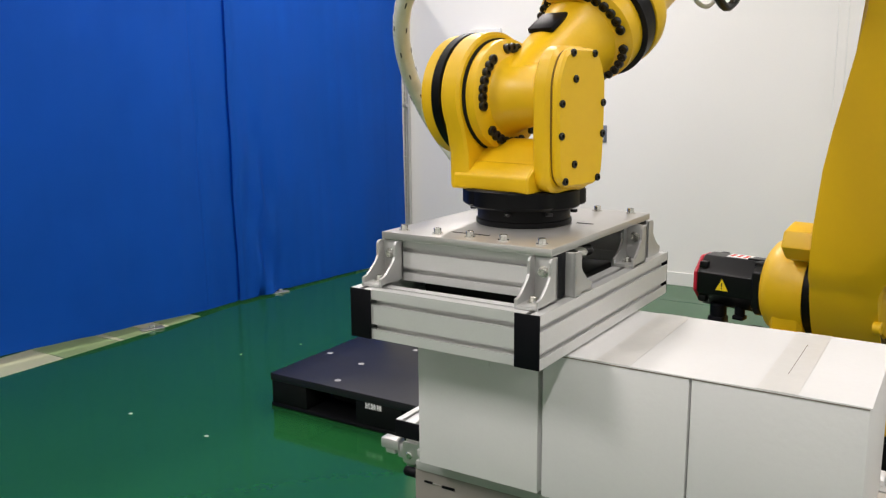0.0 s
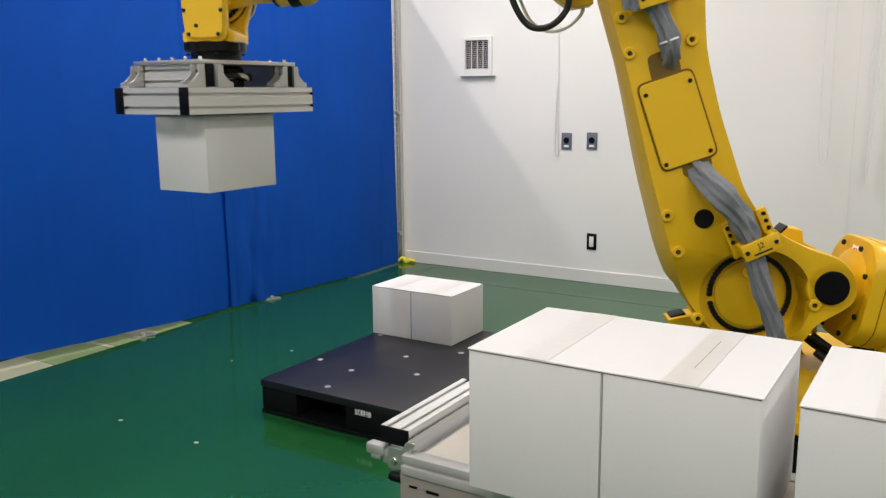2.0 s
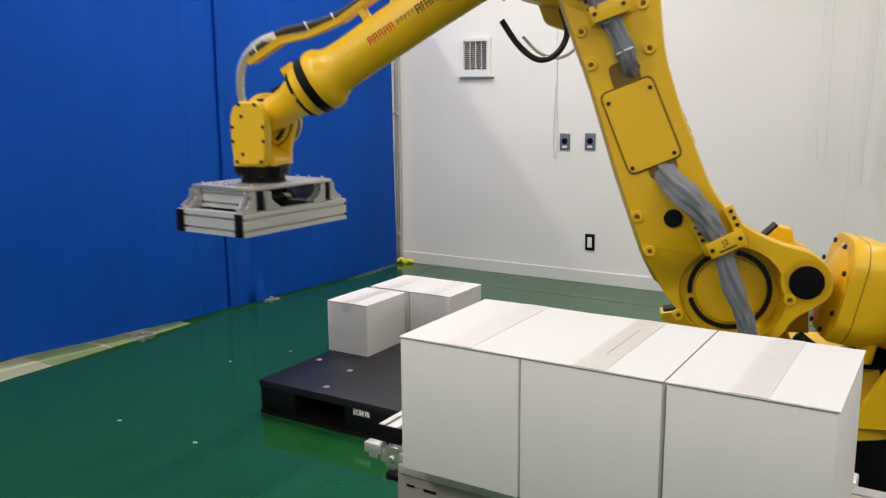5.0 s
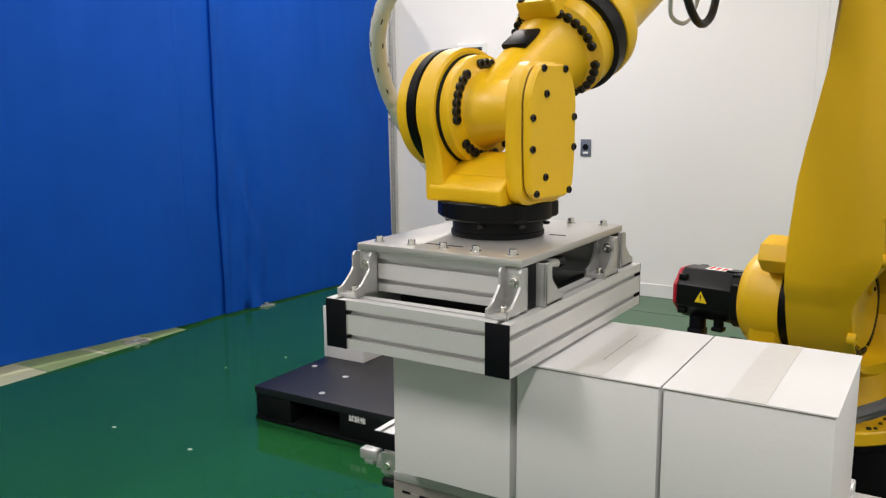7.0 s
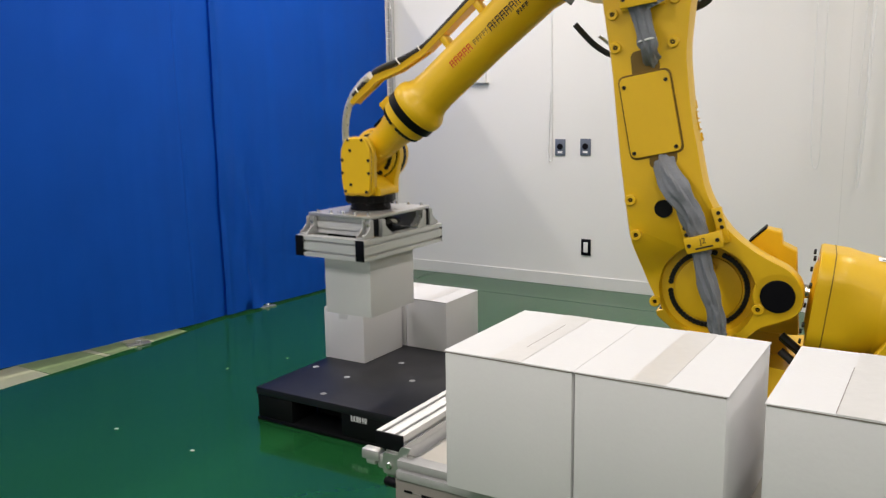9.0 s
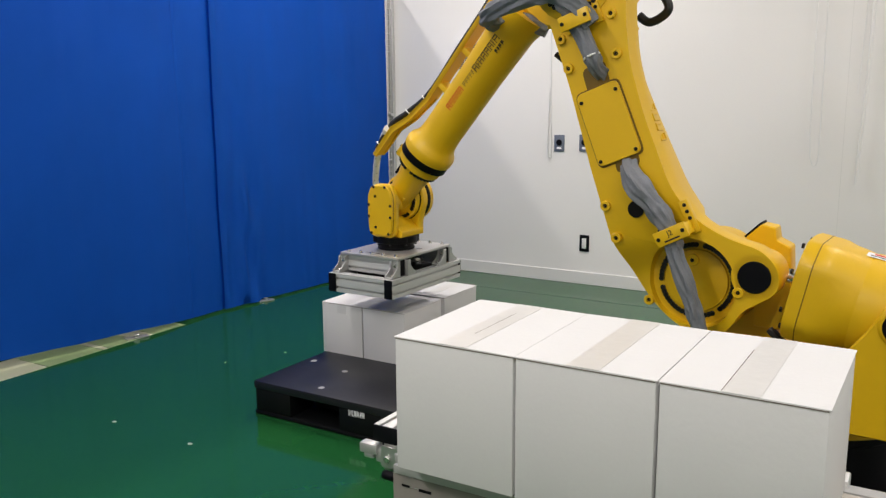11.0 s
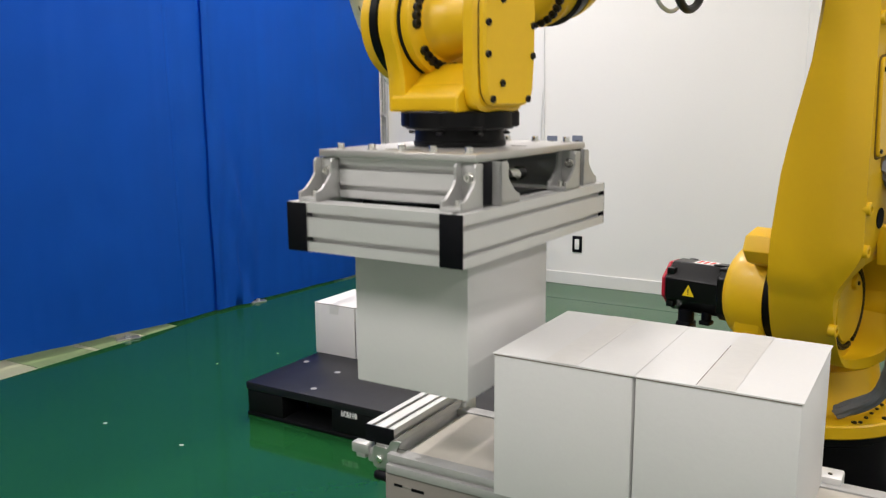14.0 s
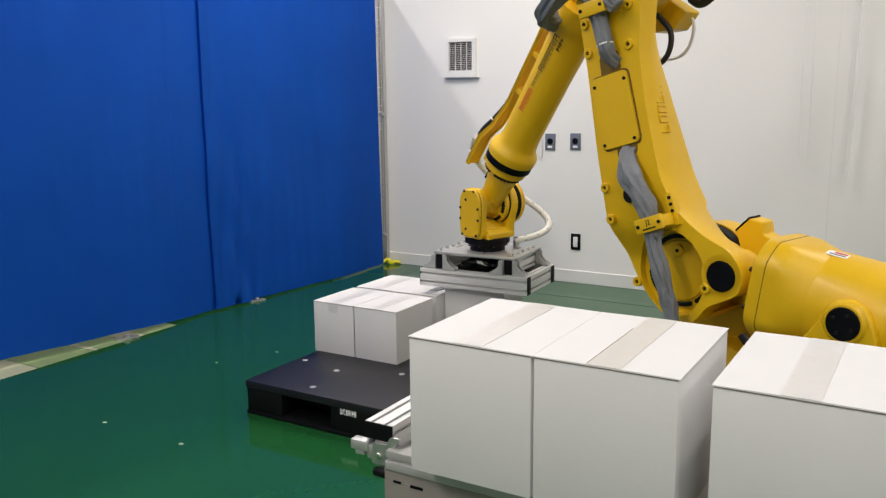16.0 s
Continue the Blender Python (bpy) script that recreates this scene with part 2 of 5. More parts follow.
for x in (1.845, 4.2):
    tagged(part("trim", one_box(x - 0.002, WY - 0.0015, 0.09, x + 0.002, WY, CEIL), BASEB, smooth=0), label="thin vertical joint between wall panels", category="joint", kind="structure")
for a in ((-1.25, 2.556, 7.0, 2.562), (-0.965, 2.56, -0.957, WY - 0.01), (2.6, 2.56, 2.608, WY - 0.01)):
    tagged(part("floor_seam", one_box(a[0], a[1], 0.0002, a[2], a[3], 0.0012), SEAM, smooth=0), label="thin dark joint in the green floor", category="joint", kind="structure")
CHIPS = [(-0.434, -0.363, 0.012), (0.007, -0.363, 0.012), (-0.614, 0.432, 0.008), (-0.47, 0.713, 0.008)]
for x, y, r in CHIPS:
    bm = bmesh.new()
    slab(bm, [(r * math.cos(a) * (1 + 0.3 * noise.noise((x + a, y, a))), r * 0.7 * math.sin(a)) for a in [k * math.pi / 5 for k in range(10)]], 0.0, 0.0009, "xy", 0.0002)
    tagged(part("floor_chip", bm, MARK, at=pose(x, y, 0.0, 0, 0, 40 * x * 10)), label="small pale chip in the green floor coating", category="floor mark", kind="structure")


# ---- curtain, its hem and the fence behind it ----
def curtain():
    root = empty("curtain", pose(0, 0, 0), label="long blue cloth curtain hanging to the floor in soft folds", category="curtain")
    top = 2.08
    line = [(-1.56, -1.9), (-1.50, -0.9), (-1.45, -0.263), (-1.425, 0.08), (-1.375, 0.52), (-1.375, 0.87), (-1.350, 1.5), (-1.318, 2.1), (-1.297, 2.433), (-1.292, 2.87)]
    hang = smooth_path([(x, y, 0) for x, y in line], 56)
    nz = 26
    hem_z = lambda y: float(np.interp(y, [-2.0, -0.26, 0.5, 0.85, 1.0, 1.5, 2.8], [0.060, 0.052, 0.040, 0.020, 0.014, 0.012, 0.010])) + 0.002 * noise.noise((0, y * 4.1, 3.0))

    def strip(i0, i1, name, off, lap=0.0):
        bm = bmesh.new()
        cols = []
        for i in range(i0, i1 + 1):
            p = hang[i]
            t = (hang[min(i + 1, len(hang) - 1)] - hang[max(i - 1, 0)]).normalized()
            nrm = Vector((t.y, -t.x, 0))
            col = []
            for k in range(nz + 1):
                h = k / nz
                z = hem_z(p.y) + (top - hem_z(p.y)) * h
                y = p.y
                wave = 0.014 * math.sin(y * 3.3 + 0.4 * math.sin(h * 2 + y)) + 0.007 * math.sin(y * 8.7 + h * 1.1) + 0.012 * noise.noise((y * 1.7, h * 0.9, 4.2)) + 0.009 * noise.noise((y * 6, h * 1.2, 1.2)) + 0.004 * noise.noise((y * 14, h * 1.5, 6.2)) + 0.0012 * noise.noise((y * 9, h * 11, 2.2))
                near = math.exp(-((y - 1.36) / 0.16) ** 2)
                crumple = near * (1 - h) ** 1.4 * (0.060 * noise.noise((y * 9 + h * 5, h * 3, 7.7)) + 0.014 * math.sin(y * 40 - h * 9))
                flare = 0.022 * (1 - h) ** 3 * noise.noise((y * 2.7, 0, 9.0)) * min(1.0, max(0.0, (y - 0.55) * 3))
                seam = 0.008 * math.exp(-((y - 0.90 - 0.03 * (1 - h)) / 0.006) ** 2)
                roll = lap * (0.020 * math.exp(-max(0.0, y - 1.20) / 0.05) - 0.012 * math.exp(-max(0.0, y - 1.20) / 0.010)) if lap else -0.009 * math.exp(-((y - 1.20) / 0.03) ** 2)
                lean = -0.035 * h * min(1.0, max(0.0, y - 1.2))
                q = p + Vector((lean, 0, 0)) + nrm * (wave + crumple + flare + roll + off - seam)
                col.append(bm.verts.new((q.x, q.y, z)))
            cols.append(col)
        for a, b in zip(cols, cols[1:]):
            for k in range(nz):
                bm.faces.new((a[k], b[k], b[k + 1], a[k + 1]))
        bmesh.ops.solidify(bm, geom=bm.faces, thickness=0.0015)
        return part(name, bm, CURTAIN, root, smooth=80)
    cut1 = min(range(len(hang)), key=lambda i: abs(hang[i].y - 1.20))
    cut2 = min(range(len(hang)), key=lambda i: abs(hang[i].y - 2.62))
    strip(0, cut1, "curtain_panel", 0.0)
    strip(cut1 - 3, cut2, "curtain_panel", 0.008, 1.0)
    strip(cut2 - 3, len(hang) - 1, "curtain_panel", -0.004)
    bm = bmesh.new()
    tube(bm, [(p.x - 0.035 * min(1.0, max(0.0, p.y - 1.2)), p.y, top + 0.02) for p in hang[::10]] + [(hang[-1].x - 0.035, WY - 0.02, top + 0.02)], 0.02, 10)
    part("curtain_rail", bm, ALU, root, "round metal curtain rail")
    return root


curtain()

# pale strip on the floor under the curtain's hem, in cream and greenish pieces
STRIP_RUN = [(-1.90, -0.062, 0), (-0.060, 0.26, 1), (0.262, 0.30, 0), (0.302, 0.48, 1), (0.482, 0.60, 0), (0.602, 0.83, 1)]
for ya, yb, k in STRIP_RUN:
    bm = bmesh.new()
    rim = lambda y: -1.322 - 0.022 * max(0.0, y) + 0.004 * noise.noise((y * 7, 0, 1))
    slab(bm, [(-1.60, ya), (rim(ya), ya + 0.004), (rim(yb), yb), (-1.60, yb)], 0.0, 0.0012, "xy", 0.0003)
    tagged(part("floor_strip", bm, STRIPS[k], smooth=0), label="greenish cream strip on the green floor" if k else "pale cream strip on the green floor", category="floor marking", kind="structure")

for x, y, s in ((-1.36, 0.50, 0.9), (-1.335, 1.50, 0.75), (-1.31, 2.35, 0.6)):
    root = empty("curtain_weight", pose(x, y, 0, 0, 0, 70), label="small grey metal foot holding the curtain hem", category="weight", group="hem weights")
    bm = bmesh.new()
    box(bm, -0.07 * s, -0.028 * s, 0.0, 0.07 * s, 0.028 * s, 0.012 * s, 0.003)
    part("foot_plate", bm, STEEL, root)
    bm = bmesh.new()
    disc(bm, 0.018 * s, 0.012 * s, 0.03 * s, ch=0.003, seg=20)
    part("knob", bm, STEEL, root)


def fence():
    root = empty("mesh_fence", pose(0, 0, 0), label="white wire mesh safety fence panel with grey posts", category="fence")
    x0, y0, x1, y1 = -1.352, 2.35, -1.312, 2.945
    for x, y in ((x1, y1), (x0, y0)):
        part("post", one_box(x - 0.018, y - 0.018, 0.0, x + 0.018, y + 0.018, 2.3, bevel=0.003), STEEL, root, "grey square steel post")
    d = Vector((x1 - x0, y1 - y0, 0))
    bm = bmesh.new()
    for k in range(46):
        z = 0.1 + k * 0.045
        tube(bm, [(x0, y0, z), (x1, y1, z)], 0.002, 5)
    for k in range(14):
        p = Vector((x0, y0, 0)) + d * (k + 0.5) / 14
        tube(bm, [(p.x + 0.003, p.y, 0.1), (p.x + 0.003, p.y, 2.12)], 0.002, 5)
    tagged(part("wire_mesh", bm, MESHW, root), kind="stuff")
    for z in (0.22, 1.15):
        part("clamp", one_box(x1 - 0.022, y1 - 0.05, z, x1 + 0.024, y1 - 0.012, z + 0.022, bevel=0.003), STEEL, root, "small bolted clamp")
    return root


fence()
bm = bmesh.new()
pts = smooth_path([(-0.11, -0.03, 0.03), (-0.05, 0.02, 0.05), (0.0, -0.01, 0.02), (0.06, 0.015, 0.03), (0.12, -0.005, 0.02)], 6)
tube(bm, [p * 0.62 for p in pts], [0.005 + 0.014 * math.sin(math.pi * i / (len(pts) - 1)) for i in range(len(pts))], 10, 0.5)
tagged(part("yellow_cover", bm, YCLOTH, at=pose(-1.25, 2.915, 0.0, 0, 0, 25)), label="crumpled yellow plastic cover at the foot of the post", category="cover")


# ---- fittings on the white wall ----
def vent():
    root = empty("wall_vent", pose(-0.633, WY, 1.572), label="square white wall ventilation grille with dark slats", category="vent")
    bm = bmesh.new()
    for a in ((-0.122, -0.146, -0.10, 0.128), (0.09, -0.146, 0.118, 0.128), (-0.10, 0.10, 0.09, 0.128), (-0.10, -0.146, 0.09, -0.10)):
        box(bm, a[0], -0.028, a[1], a[2], 0.0, a[3], 0.002, 1)
    part("frame", bm, WHITE_PL, root)
    part("backing", one_box(-0.10, -0.004, -0.10, 0.09, -0.001, 0.10), DARKV, root, "dark duct opening")
    me = mesh_of("slat", one_box(-0.10, -0.018, -0.0010, 0.09, -0.010, 0.0010), WHITE_PL)
    for k in range(15):
        share("slat", me, root, pose(0, 0, -0.093 + k * 0.0133, 12))
    for x in (-0.052, -0.005, 0.042):
        part("divider", one_box(x - 0.0014, -0.016, -0.10, x + 0.0014, -0.008, 0.10), WHITE_PL, root)
    part("drip_ledge", one_box(-0.14, -0.030, -0.153, 0.14, 0.0, -0.146, bevel=0.002), STEEL, root, "grey metal ledge")


vent()


def socket(x, z):
    root = empty("wall_socket", pose(x, WY, z), label="blue-grey wall outlet plate with a round black socket", category="socket", group="wall sockets")
    part("plate", one_box(-0.038, -0.008, -0.057, 0.038, 0.0, 0.057, bevel=0.003), SOCKET, root)
    bm = bmesh.new()
    disc(bm, 0.021, -0.016, -0.006, (0, 0, 0.005), "Y", 0.003, 24)
    part("insert", bm, RUBBER, root, "round black socket insert")
    part("name_tag", one_box(-0.017, -0.0095, -0.040, 0.017, -0.008, -0.026), WHITE_INK, root, "small white tag")


socket(0.062, 0.974)
socket(0.247, 0.979)
root = empty("wall_switch", pose(0.262, WY, 0.29), label="wall outlet with a dark frame and pale insert", category="switch")
part("frame", one_box(-0.035, -0.009, -0.057, 0.035, 0.0, 0.057, bevel=0.003), RUBBER, root)
part("insert", one_box(-0.016, -0.012, -0.036, 0.016, -0.008, 0.036, bevel=0.002), WHITE_PL, root, "pale grey insert")


def cord(name, pts, r, label):
    bm = bmesh.new()
    tube(bm, smooth_path(pts, 6), r, 8)
    tagged(part(name, bm, WHITE_PL), label=label, category="cord", group="hanging cords")


cord("hanging_cord", [(-0.012, WY - 0.012, 3.3), (-0.010, WY - 0.012, 1.9), (0.002, WY - 0.012, 0.98), (-0.01, WY - 0.02, 0.885), (-0.024, WY - 0.012, 0.95), (-0.012, WY - 0.012, 1.35)], 0.0045, "thin white cord hanging down the wall")
cord("hanging_cord", [(1.650, WY - 0.05, 3.2), (1.662, WY - 0.05, 1.8), (1.668, WY - 0.05, 1.1), (1.685, WY - 0.05, 0.905), (1.715, WY - 0.05, 0.905), (1.722, WY - 0.05, 1.1), (1.715, WY - 0.05, 1.8), (1.71, WY - 0.05, 3.2)], 0.0035, "looped white blind cord hanging before the wall")
cord("hanging_cord", [(1.98, WY - 0.05, 3.2), (1.965, WY - 0.05, 1.8), (1.94, WY - 0.05, 0.88), (1.925, WY - 0.05, 0.86), (1.945, WY - 0.05, 1.5), (1.955, WY - 0.05, 3.2)], 0.0035, "looped white blind cord hanging before the wall")
cord("hanging_cord", [(1.935, WY - 0.05, 3.2), (1.92, WY - 0.05, 1.8), (1.905, WY - 0.05, 1.3)], 0.003, "thin white cord hanging before the wall")


# ---- ceiling lights ----
def ceiling_light(x, y, k):
    turn = -2.9 if x < -1.5 else 0.0
    root = empty("ceiling_light", pose(x, y, CEIL, 0, 0, turn), label="white linear ceiling light, switched on", category="ceiling light", group="ceiling lights")
    part("frame", one_box(-0.075, -0.64, -0.035, 0.075, 0.64, 0.0, bevel=0.006), WHITE_PL, root)
    part("diffuser", one_box(-0.04, -0.60, -0.05, 0.04, 0.60, -0.036, bevel=0.004), LAMP, root, "glowing diffuser")
    la = bpy.data.lights.new("ceiling_lamp", "AREA")
    la.shape, la.size, la.size_y, la.energy, la.color = "RECTANGLE", 0.07, 1.2, WATTS * k, (1.0, 0.924, 0.908)
    lo = new("ceiling_lamp", la)
    lo.matrix_basis = pose(x, y, CEIL - 0.06, 0, 0, turn)


for x, y, k in LAMPS:
    ceiling_light(x, y, k)


# ---- pallet ----
HP = 0.144


def pallet():
    root = empty("pallet", pose(0, 0, 0), label="black plastic pallet with grey anti-slip pads on the green floor", category="pallet")
    S = 1.1
    part("deck", one_box(0, 0, 0.112, S, S, HP, bevel=0.003, seg=2), PALLET, root, "scuffed black top deck")
    part("bottom_deck", one_box(0.0, 0.0, 0.0, S, S, 0.016, bevel=0.003), PALLET_SHADE, root)
    for y0, y1 in ((0.003, 0.16), (0.47, 0.63), (0.94, S - 0.003)):
        for x0, x1 in ((0.003, 0.19), (0.44, 0.66), (0.91, S - 0.003)):
            part("block", one_box(x0, y0, 0.016, x1, y1, 0.112, bevel=0.006), PALLET_SHADE, root)
    for y in (0.16, 0.86):
        part("rib", one_box(0.19, y, 0.016, 0.91, y + 0.01, 0.112), PALLET_SHADE, root)
    bm = bmesh.new()
    disc(bm, 0.0135, HP - 0.002, HP + 0.0012, ch=0.001, seg=20)
    me = mesh_of("pad", bm, PAD)
    for x, y in ((0.046, 0.33), (0.257, 0.281), (0.301, 0.07), (0.351, 0.557), (0.528, 0.377), (0.536, 0.73), (0.83, 0.30), (0.80, 0.07), (1.05, 0.33), (0.75, 0.55), (0.05, 0.78), (0.30, 1.03), (0.83, 0.82), (0.80, 1.03), (1.05, 0.78)):
        share("pad", me, root, pose(x, y, 0))
    text_part("lettering", "\u8a66\u9a13\u68df", 0.027, WHITE_INK, root, pose(0.530, -0.001, 0.098, 90, 0, 0), "white stencilled characters", align="CENTER")
    return root


pallet()


# ---- cartons ----
BA, BB, BC = 0.226, 0.305, 0.238


def carton(name="carton"):
    root = empty(name, pose(0, 0, 0), label="white cardboard box closed with clear tape", category="box", group="white boxes")
    a, b, c, th = BA / 2 - 0.001, BB / 2 - 0.001, BC, 0.0022
    part("body", one_box(-a, -b, 0, a, b, c - th - 0.0012, bevel=0.0025, seg=2), CARTON, root)
    for s in (-1, 1):
        bm = bmesh.new()
        rows = []
        for k in range(13):
            y = (-b - 0.0006) + (2 * b + 0.0012) * k / 12
            lift = 0.0009 * math.sin(k * 1.7 + s) * (1 - abs(k / 6 - 1) ** 4)
            edge = s * (a + 0.0016)
            seam = s * 0.0003
            mid = s * a * 0.5
            rows.append([(edge, y, c - th), (edge, y, c - 0.0006), (mid, y, c + lift * 0.6), (seam, y, c), (seam, y, c - th)])
        loft(bm, rows)
        part("flap", bm, CARTON, root, smooth=50)
    part("cut_edge", one_box(-a + 0.001, -b - 0.0008, c - th - 0.0016, a - 0.001, b + 0.0002, c - th), CARTON_E, root, "brown cut edge under the flaps")
    bm = bmesh.new()
    box(bm, -0.026, -b - 0.0004, c + 0.0002, 0.026, b + 0.0004, c + 0.0007)
    part("tape", bm, TAPE, root, "clear packing tape")
    return root


def placed(m):
    return copy_thing(CARTON0, m)


CARTON0 = carton()
CARTON0.matrix_basis = pose(-0.007 + BA / 2, 0.795 + BB / 2, HP)
placed(pose(-0.007 + 1.5 * BA + 0.002, 0.795 + BB / 2, HP, 0, 0, 180))


# ---- conveyor ----
def profile(w, h, slots_side, slots_top, d=0.011, g=0.0042):
    """The outline of an extruded aluminium bar, w by h, with open slots in its faces."""
    pts = []

    def run(a, b, marks, inward):
        a, b, inward = Vector(a), Vector(b), Vector(inward)
        u = (b - a).normalized()
        pts.append(a)
        for s in marks:
            for k, dd in ((-g, 0), (-g, 0.0025), (-g * 1.8, 0.003), (-g * 1.8, d), (g * 1.8, d), (g * 1.8, 0.003), (g, 0.0025), (g, 0)):
                pts.append(a + u * (s + k) + inward * dd)
    run((-w / 2, 0), (w / 2, 0), slots_top, (0, 1))
    run((w / 2, 0), (w / 2, h), slots_side, (-1, 0))
    run((w / 2, h), (-w / 2, h), slots_top, (0, -1))
    run((-w / 2, h), (-w / 2, 0), sorted(h - s for s in slots_side), (1, 0))
    return [(p.x, p.y) for p in pts]


def bar(outline, length):
    """A slotted bar along y, centred on x, standing on z = 0, ends at plus and minus half its length."""
    bm = bmesh.new()
    loft(bm, [[(x, y, z) for x, z in outline] for y in (-length / 2, length / 2)])
    return bm


P40x80 = profile(0.04, 0.08, [0.02, 0.06], [0.02])
P60x30 = profile(0.062, 0.032, [0.016], [0.016, 0.046], d=0.007)


def conveyor():
    root = empty("belt_conveyor", pose(0, 0, 0), label="belt conveyor with cream belt, aluminium rails and beige side panels", category="conveyor")
    zt, y0, y1, x0, x1 = 0.660, -1.272, -0.985, 1.585, 4.3
    part("belt", one_box(x0 + 0.03, y0 + 0.035, zt - 0.03, x1, y1 - 0.03, zt, bevel=0.006), BELT, root, "cream conveyor belt")
    for y in (y0, y1 - 0.034):
        bm = bmesh.new()
        box(bm, x0 + 0.004, y, zt - 0.034, x1, y + 0.034, zt - 0.018, 0.001)
        box(bm, x0 + 0.004, y + 0.004, zt - 0.012, x1, y + 0.034, zt + 0.001, 0.001)
        box(bm, x0 + 0.004, y + 0.009, zt - 0.019, x1, y + 0.03, zt - 0.011)
        part("side_rail", bm, RAIL, root, "slotted aluminium side rail")
    part("side_panel", one_box(x0, y0 + 0.004, 0.36, x1, y0 + 0.010, zt - 0.034, bevel=0.001), BEIGE, root, "beige steel side panel")
    part("end_panel", one_box(x0, y0 + 0.010, 0.36, x0 + 0.006, y1, zt - 0.034, bevel=0.001), BEIGE, root, "beige steel end panel")
    part("back_panel", one_box(x0 + 0.006, y1 - 0.008, 0.36, x1, y1 - 0.002, zt - 0.034, bevel=0.001), BEIGE, root, "beige steel back panel")
    bm = bmesh.new()
    lathe(bm, [(0.022, y0 + 0.036), (0.022, y1 - 0.036)], (x0 + 0.032, 0, zt - 0.024), "Y", 20)
    part("end_roller", bm, STEEL, root, "steel end roller")
    for x in (x0 + 0.10, 2.7, 4.1):
        for y in (y0 + 0.05, y1 - 0.05):
            part("leg", one_box(x - 0.02, y - 0.02, 0.0, x + 0.02, y + 0.02, 0.37, bevel=0.003), ALU, root, "square aluminium leg")
    part("vent_slot", one_box(1.605, y0 + 0.0025, 0.603, 1.622, y0 + 0.0045, 0.607), RUBBER, root, "small black slot")
    part("vent_slot", one_box(1.642, y0 + 0.0025, 0.601, 1.668, y0 + 0.0045, 0.606), RUBBER, root, "small black slot")
    part("slot_line", one_box(1.622, y0 + 0.003, 0.6045, 1.642, y0 + 0.0045, 0.6052), STEEL, root)
    part("end_stop_block", one_box(2.24, -1.0, zt - 0.02, 2.315, -0.955, zt + 0.012, bevel=0.004), ALU, root, "aluminium rail joint block")
    for x in (2.262, 2.295):
        bm = bmesh.new()
        disc(bm, 0.004, zt + 0.012, zt + 0.0135, (x, -0.985, 0), ch=0.0005, seg=10)
        part("screw", bm, BOLT, root)
    for x in (1.70, 2.05):
        bm = bmesh.new()
        disc(bm, 0.006, y0 + 0.001, y0 + 0.005, (x, 0, zt - 0.026), "Y", 0.001, 12)
        part("screw", bm, CHROME, root)
    bm = bmesh.new()
    lathe(bm, [(0.007, -0.026), (0.009, -0.023), (0.009, 0.0)], (x0, -1.262, 0.612), "X", 16)
    part("knob", bm, RUBBER, root, "black adjusting knob")
    return root


conveyor()


def stop_bar():
    root = empty("stop_bar", pose(1.5605, -1.0975, 0.668), label="aluminium stop bar with a black end cap across the conveyor end", category="stop bar")
    part("profile", bar(P60x30, 0.299), ALU, root)
    for s in (-1, 1):
        y = s * 0.1495
        part("end_cap", one_box(-0.031, min(y, y + s * 0.004), 0.0, 0.031, max(y, y + s * 0.004), 0.032, bevel=0.001), RUBBER, root, "black plastic end cap")
    bm = bmesh.new()
    slab(bm, rounded([(-0.012, -0.046), (0.016, -0.046), (0.052, 0.014), (0.030, 0.014), (0.022, -0.004), (-0.012, -0.004)], 0.006), -0.158, -0.154, "xz", 0.0008)
    part("bracket", bm, STEEL, root, "bent steel bracket plate")
    bm = bmesh.new()
    disc(bm, 0.007, -0.163, -0.157, (0.004, 0, -0.028), "Y", 0.0015, 16)
    part("screw", bm, CHROME, root)
    bm = bmesh.new()
    box(bm, -0.060, -0.160, -0.026, -0.020, -0.138, -0.006, 0.003)
    box(bm, -0.052, -0.157, -0.036, -0.030, -0.141, -0.024, 0.003)
    lathe(bm, [(0.005, -0.022), (0.005, 0.0)], (0, -0.149, -0.018), "X", 14)
    part("clamp_head", bm, CAST, root, "grey cast clamp head")
    part("clamp_block", one_box(-0.026, -0.156, -0.040, 0.002, -0.136, -0.012, bevel=0.004), CAST, root, "grey clamp block")
    part("far_bracket", one_box(0.012, 0.10, -0.03, 0.040, 0.149, 0.004, bevel=0.004), ALU, root, "aluminium bracket at the bar's end")
    part("back_plate", one_box(0.0235, -0.149, -0.040, 0.0305, 0.149, -0.0005, bevel=0.001), ALU, root, "light grey metal plate under the bar")
    part("foot", one_box(-0.024, 0.04, -0.06, 0.020, 0.12, 0.0, bevel=0.002), STEEL, root, "steel support")
    part("foot", one_box(-0.010, -0.15, -0.06, 0.020, -0.09, 0.0, bevel=0.002), STEEL, root, "steel support")
    return root


stop_bar()

# ---- robot ----
RX, RY, RZ = 2.048, 0.509, 0.033
J2R, J2Z, L1, L3X, L3Z = 0.312, 0.67, 1.075, 1.28, 0.225
HT = 0.162 + 0.215

tagged(part("base_plate", one_box(1.45, -0.28, 0.0, 3.1, 1.35, 0.012, bevel=0.003), DARKFLOOR), label="dark grey steel base plate under the robot", category="base plate", kind="structure")


def bolt_mesh(r=0.0085, h=0.008):
    bm = bmesh.new()
    lathe(bm, [(r * 0.9, 0), (r, 0.001), (r, h - 0.001), (r * 0.85, h), (r * 0.5, h), (r * 0.45, h - 0.003)], seg=12)
    return mesh_of("bolt", bm, BOLT)


BOLTM = bolt_mesh()
BOLTS = bolt_mesh(0.0062, 0.005)
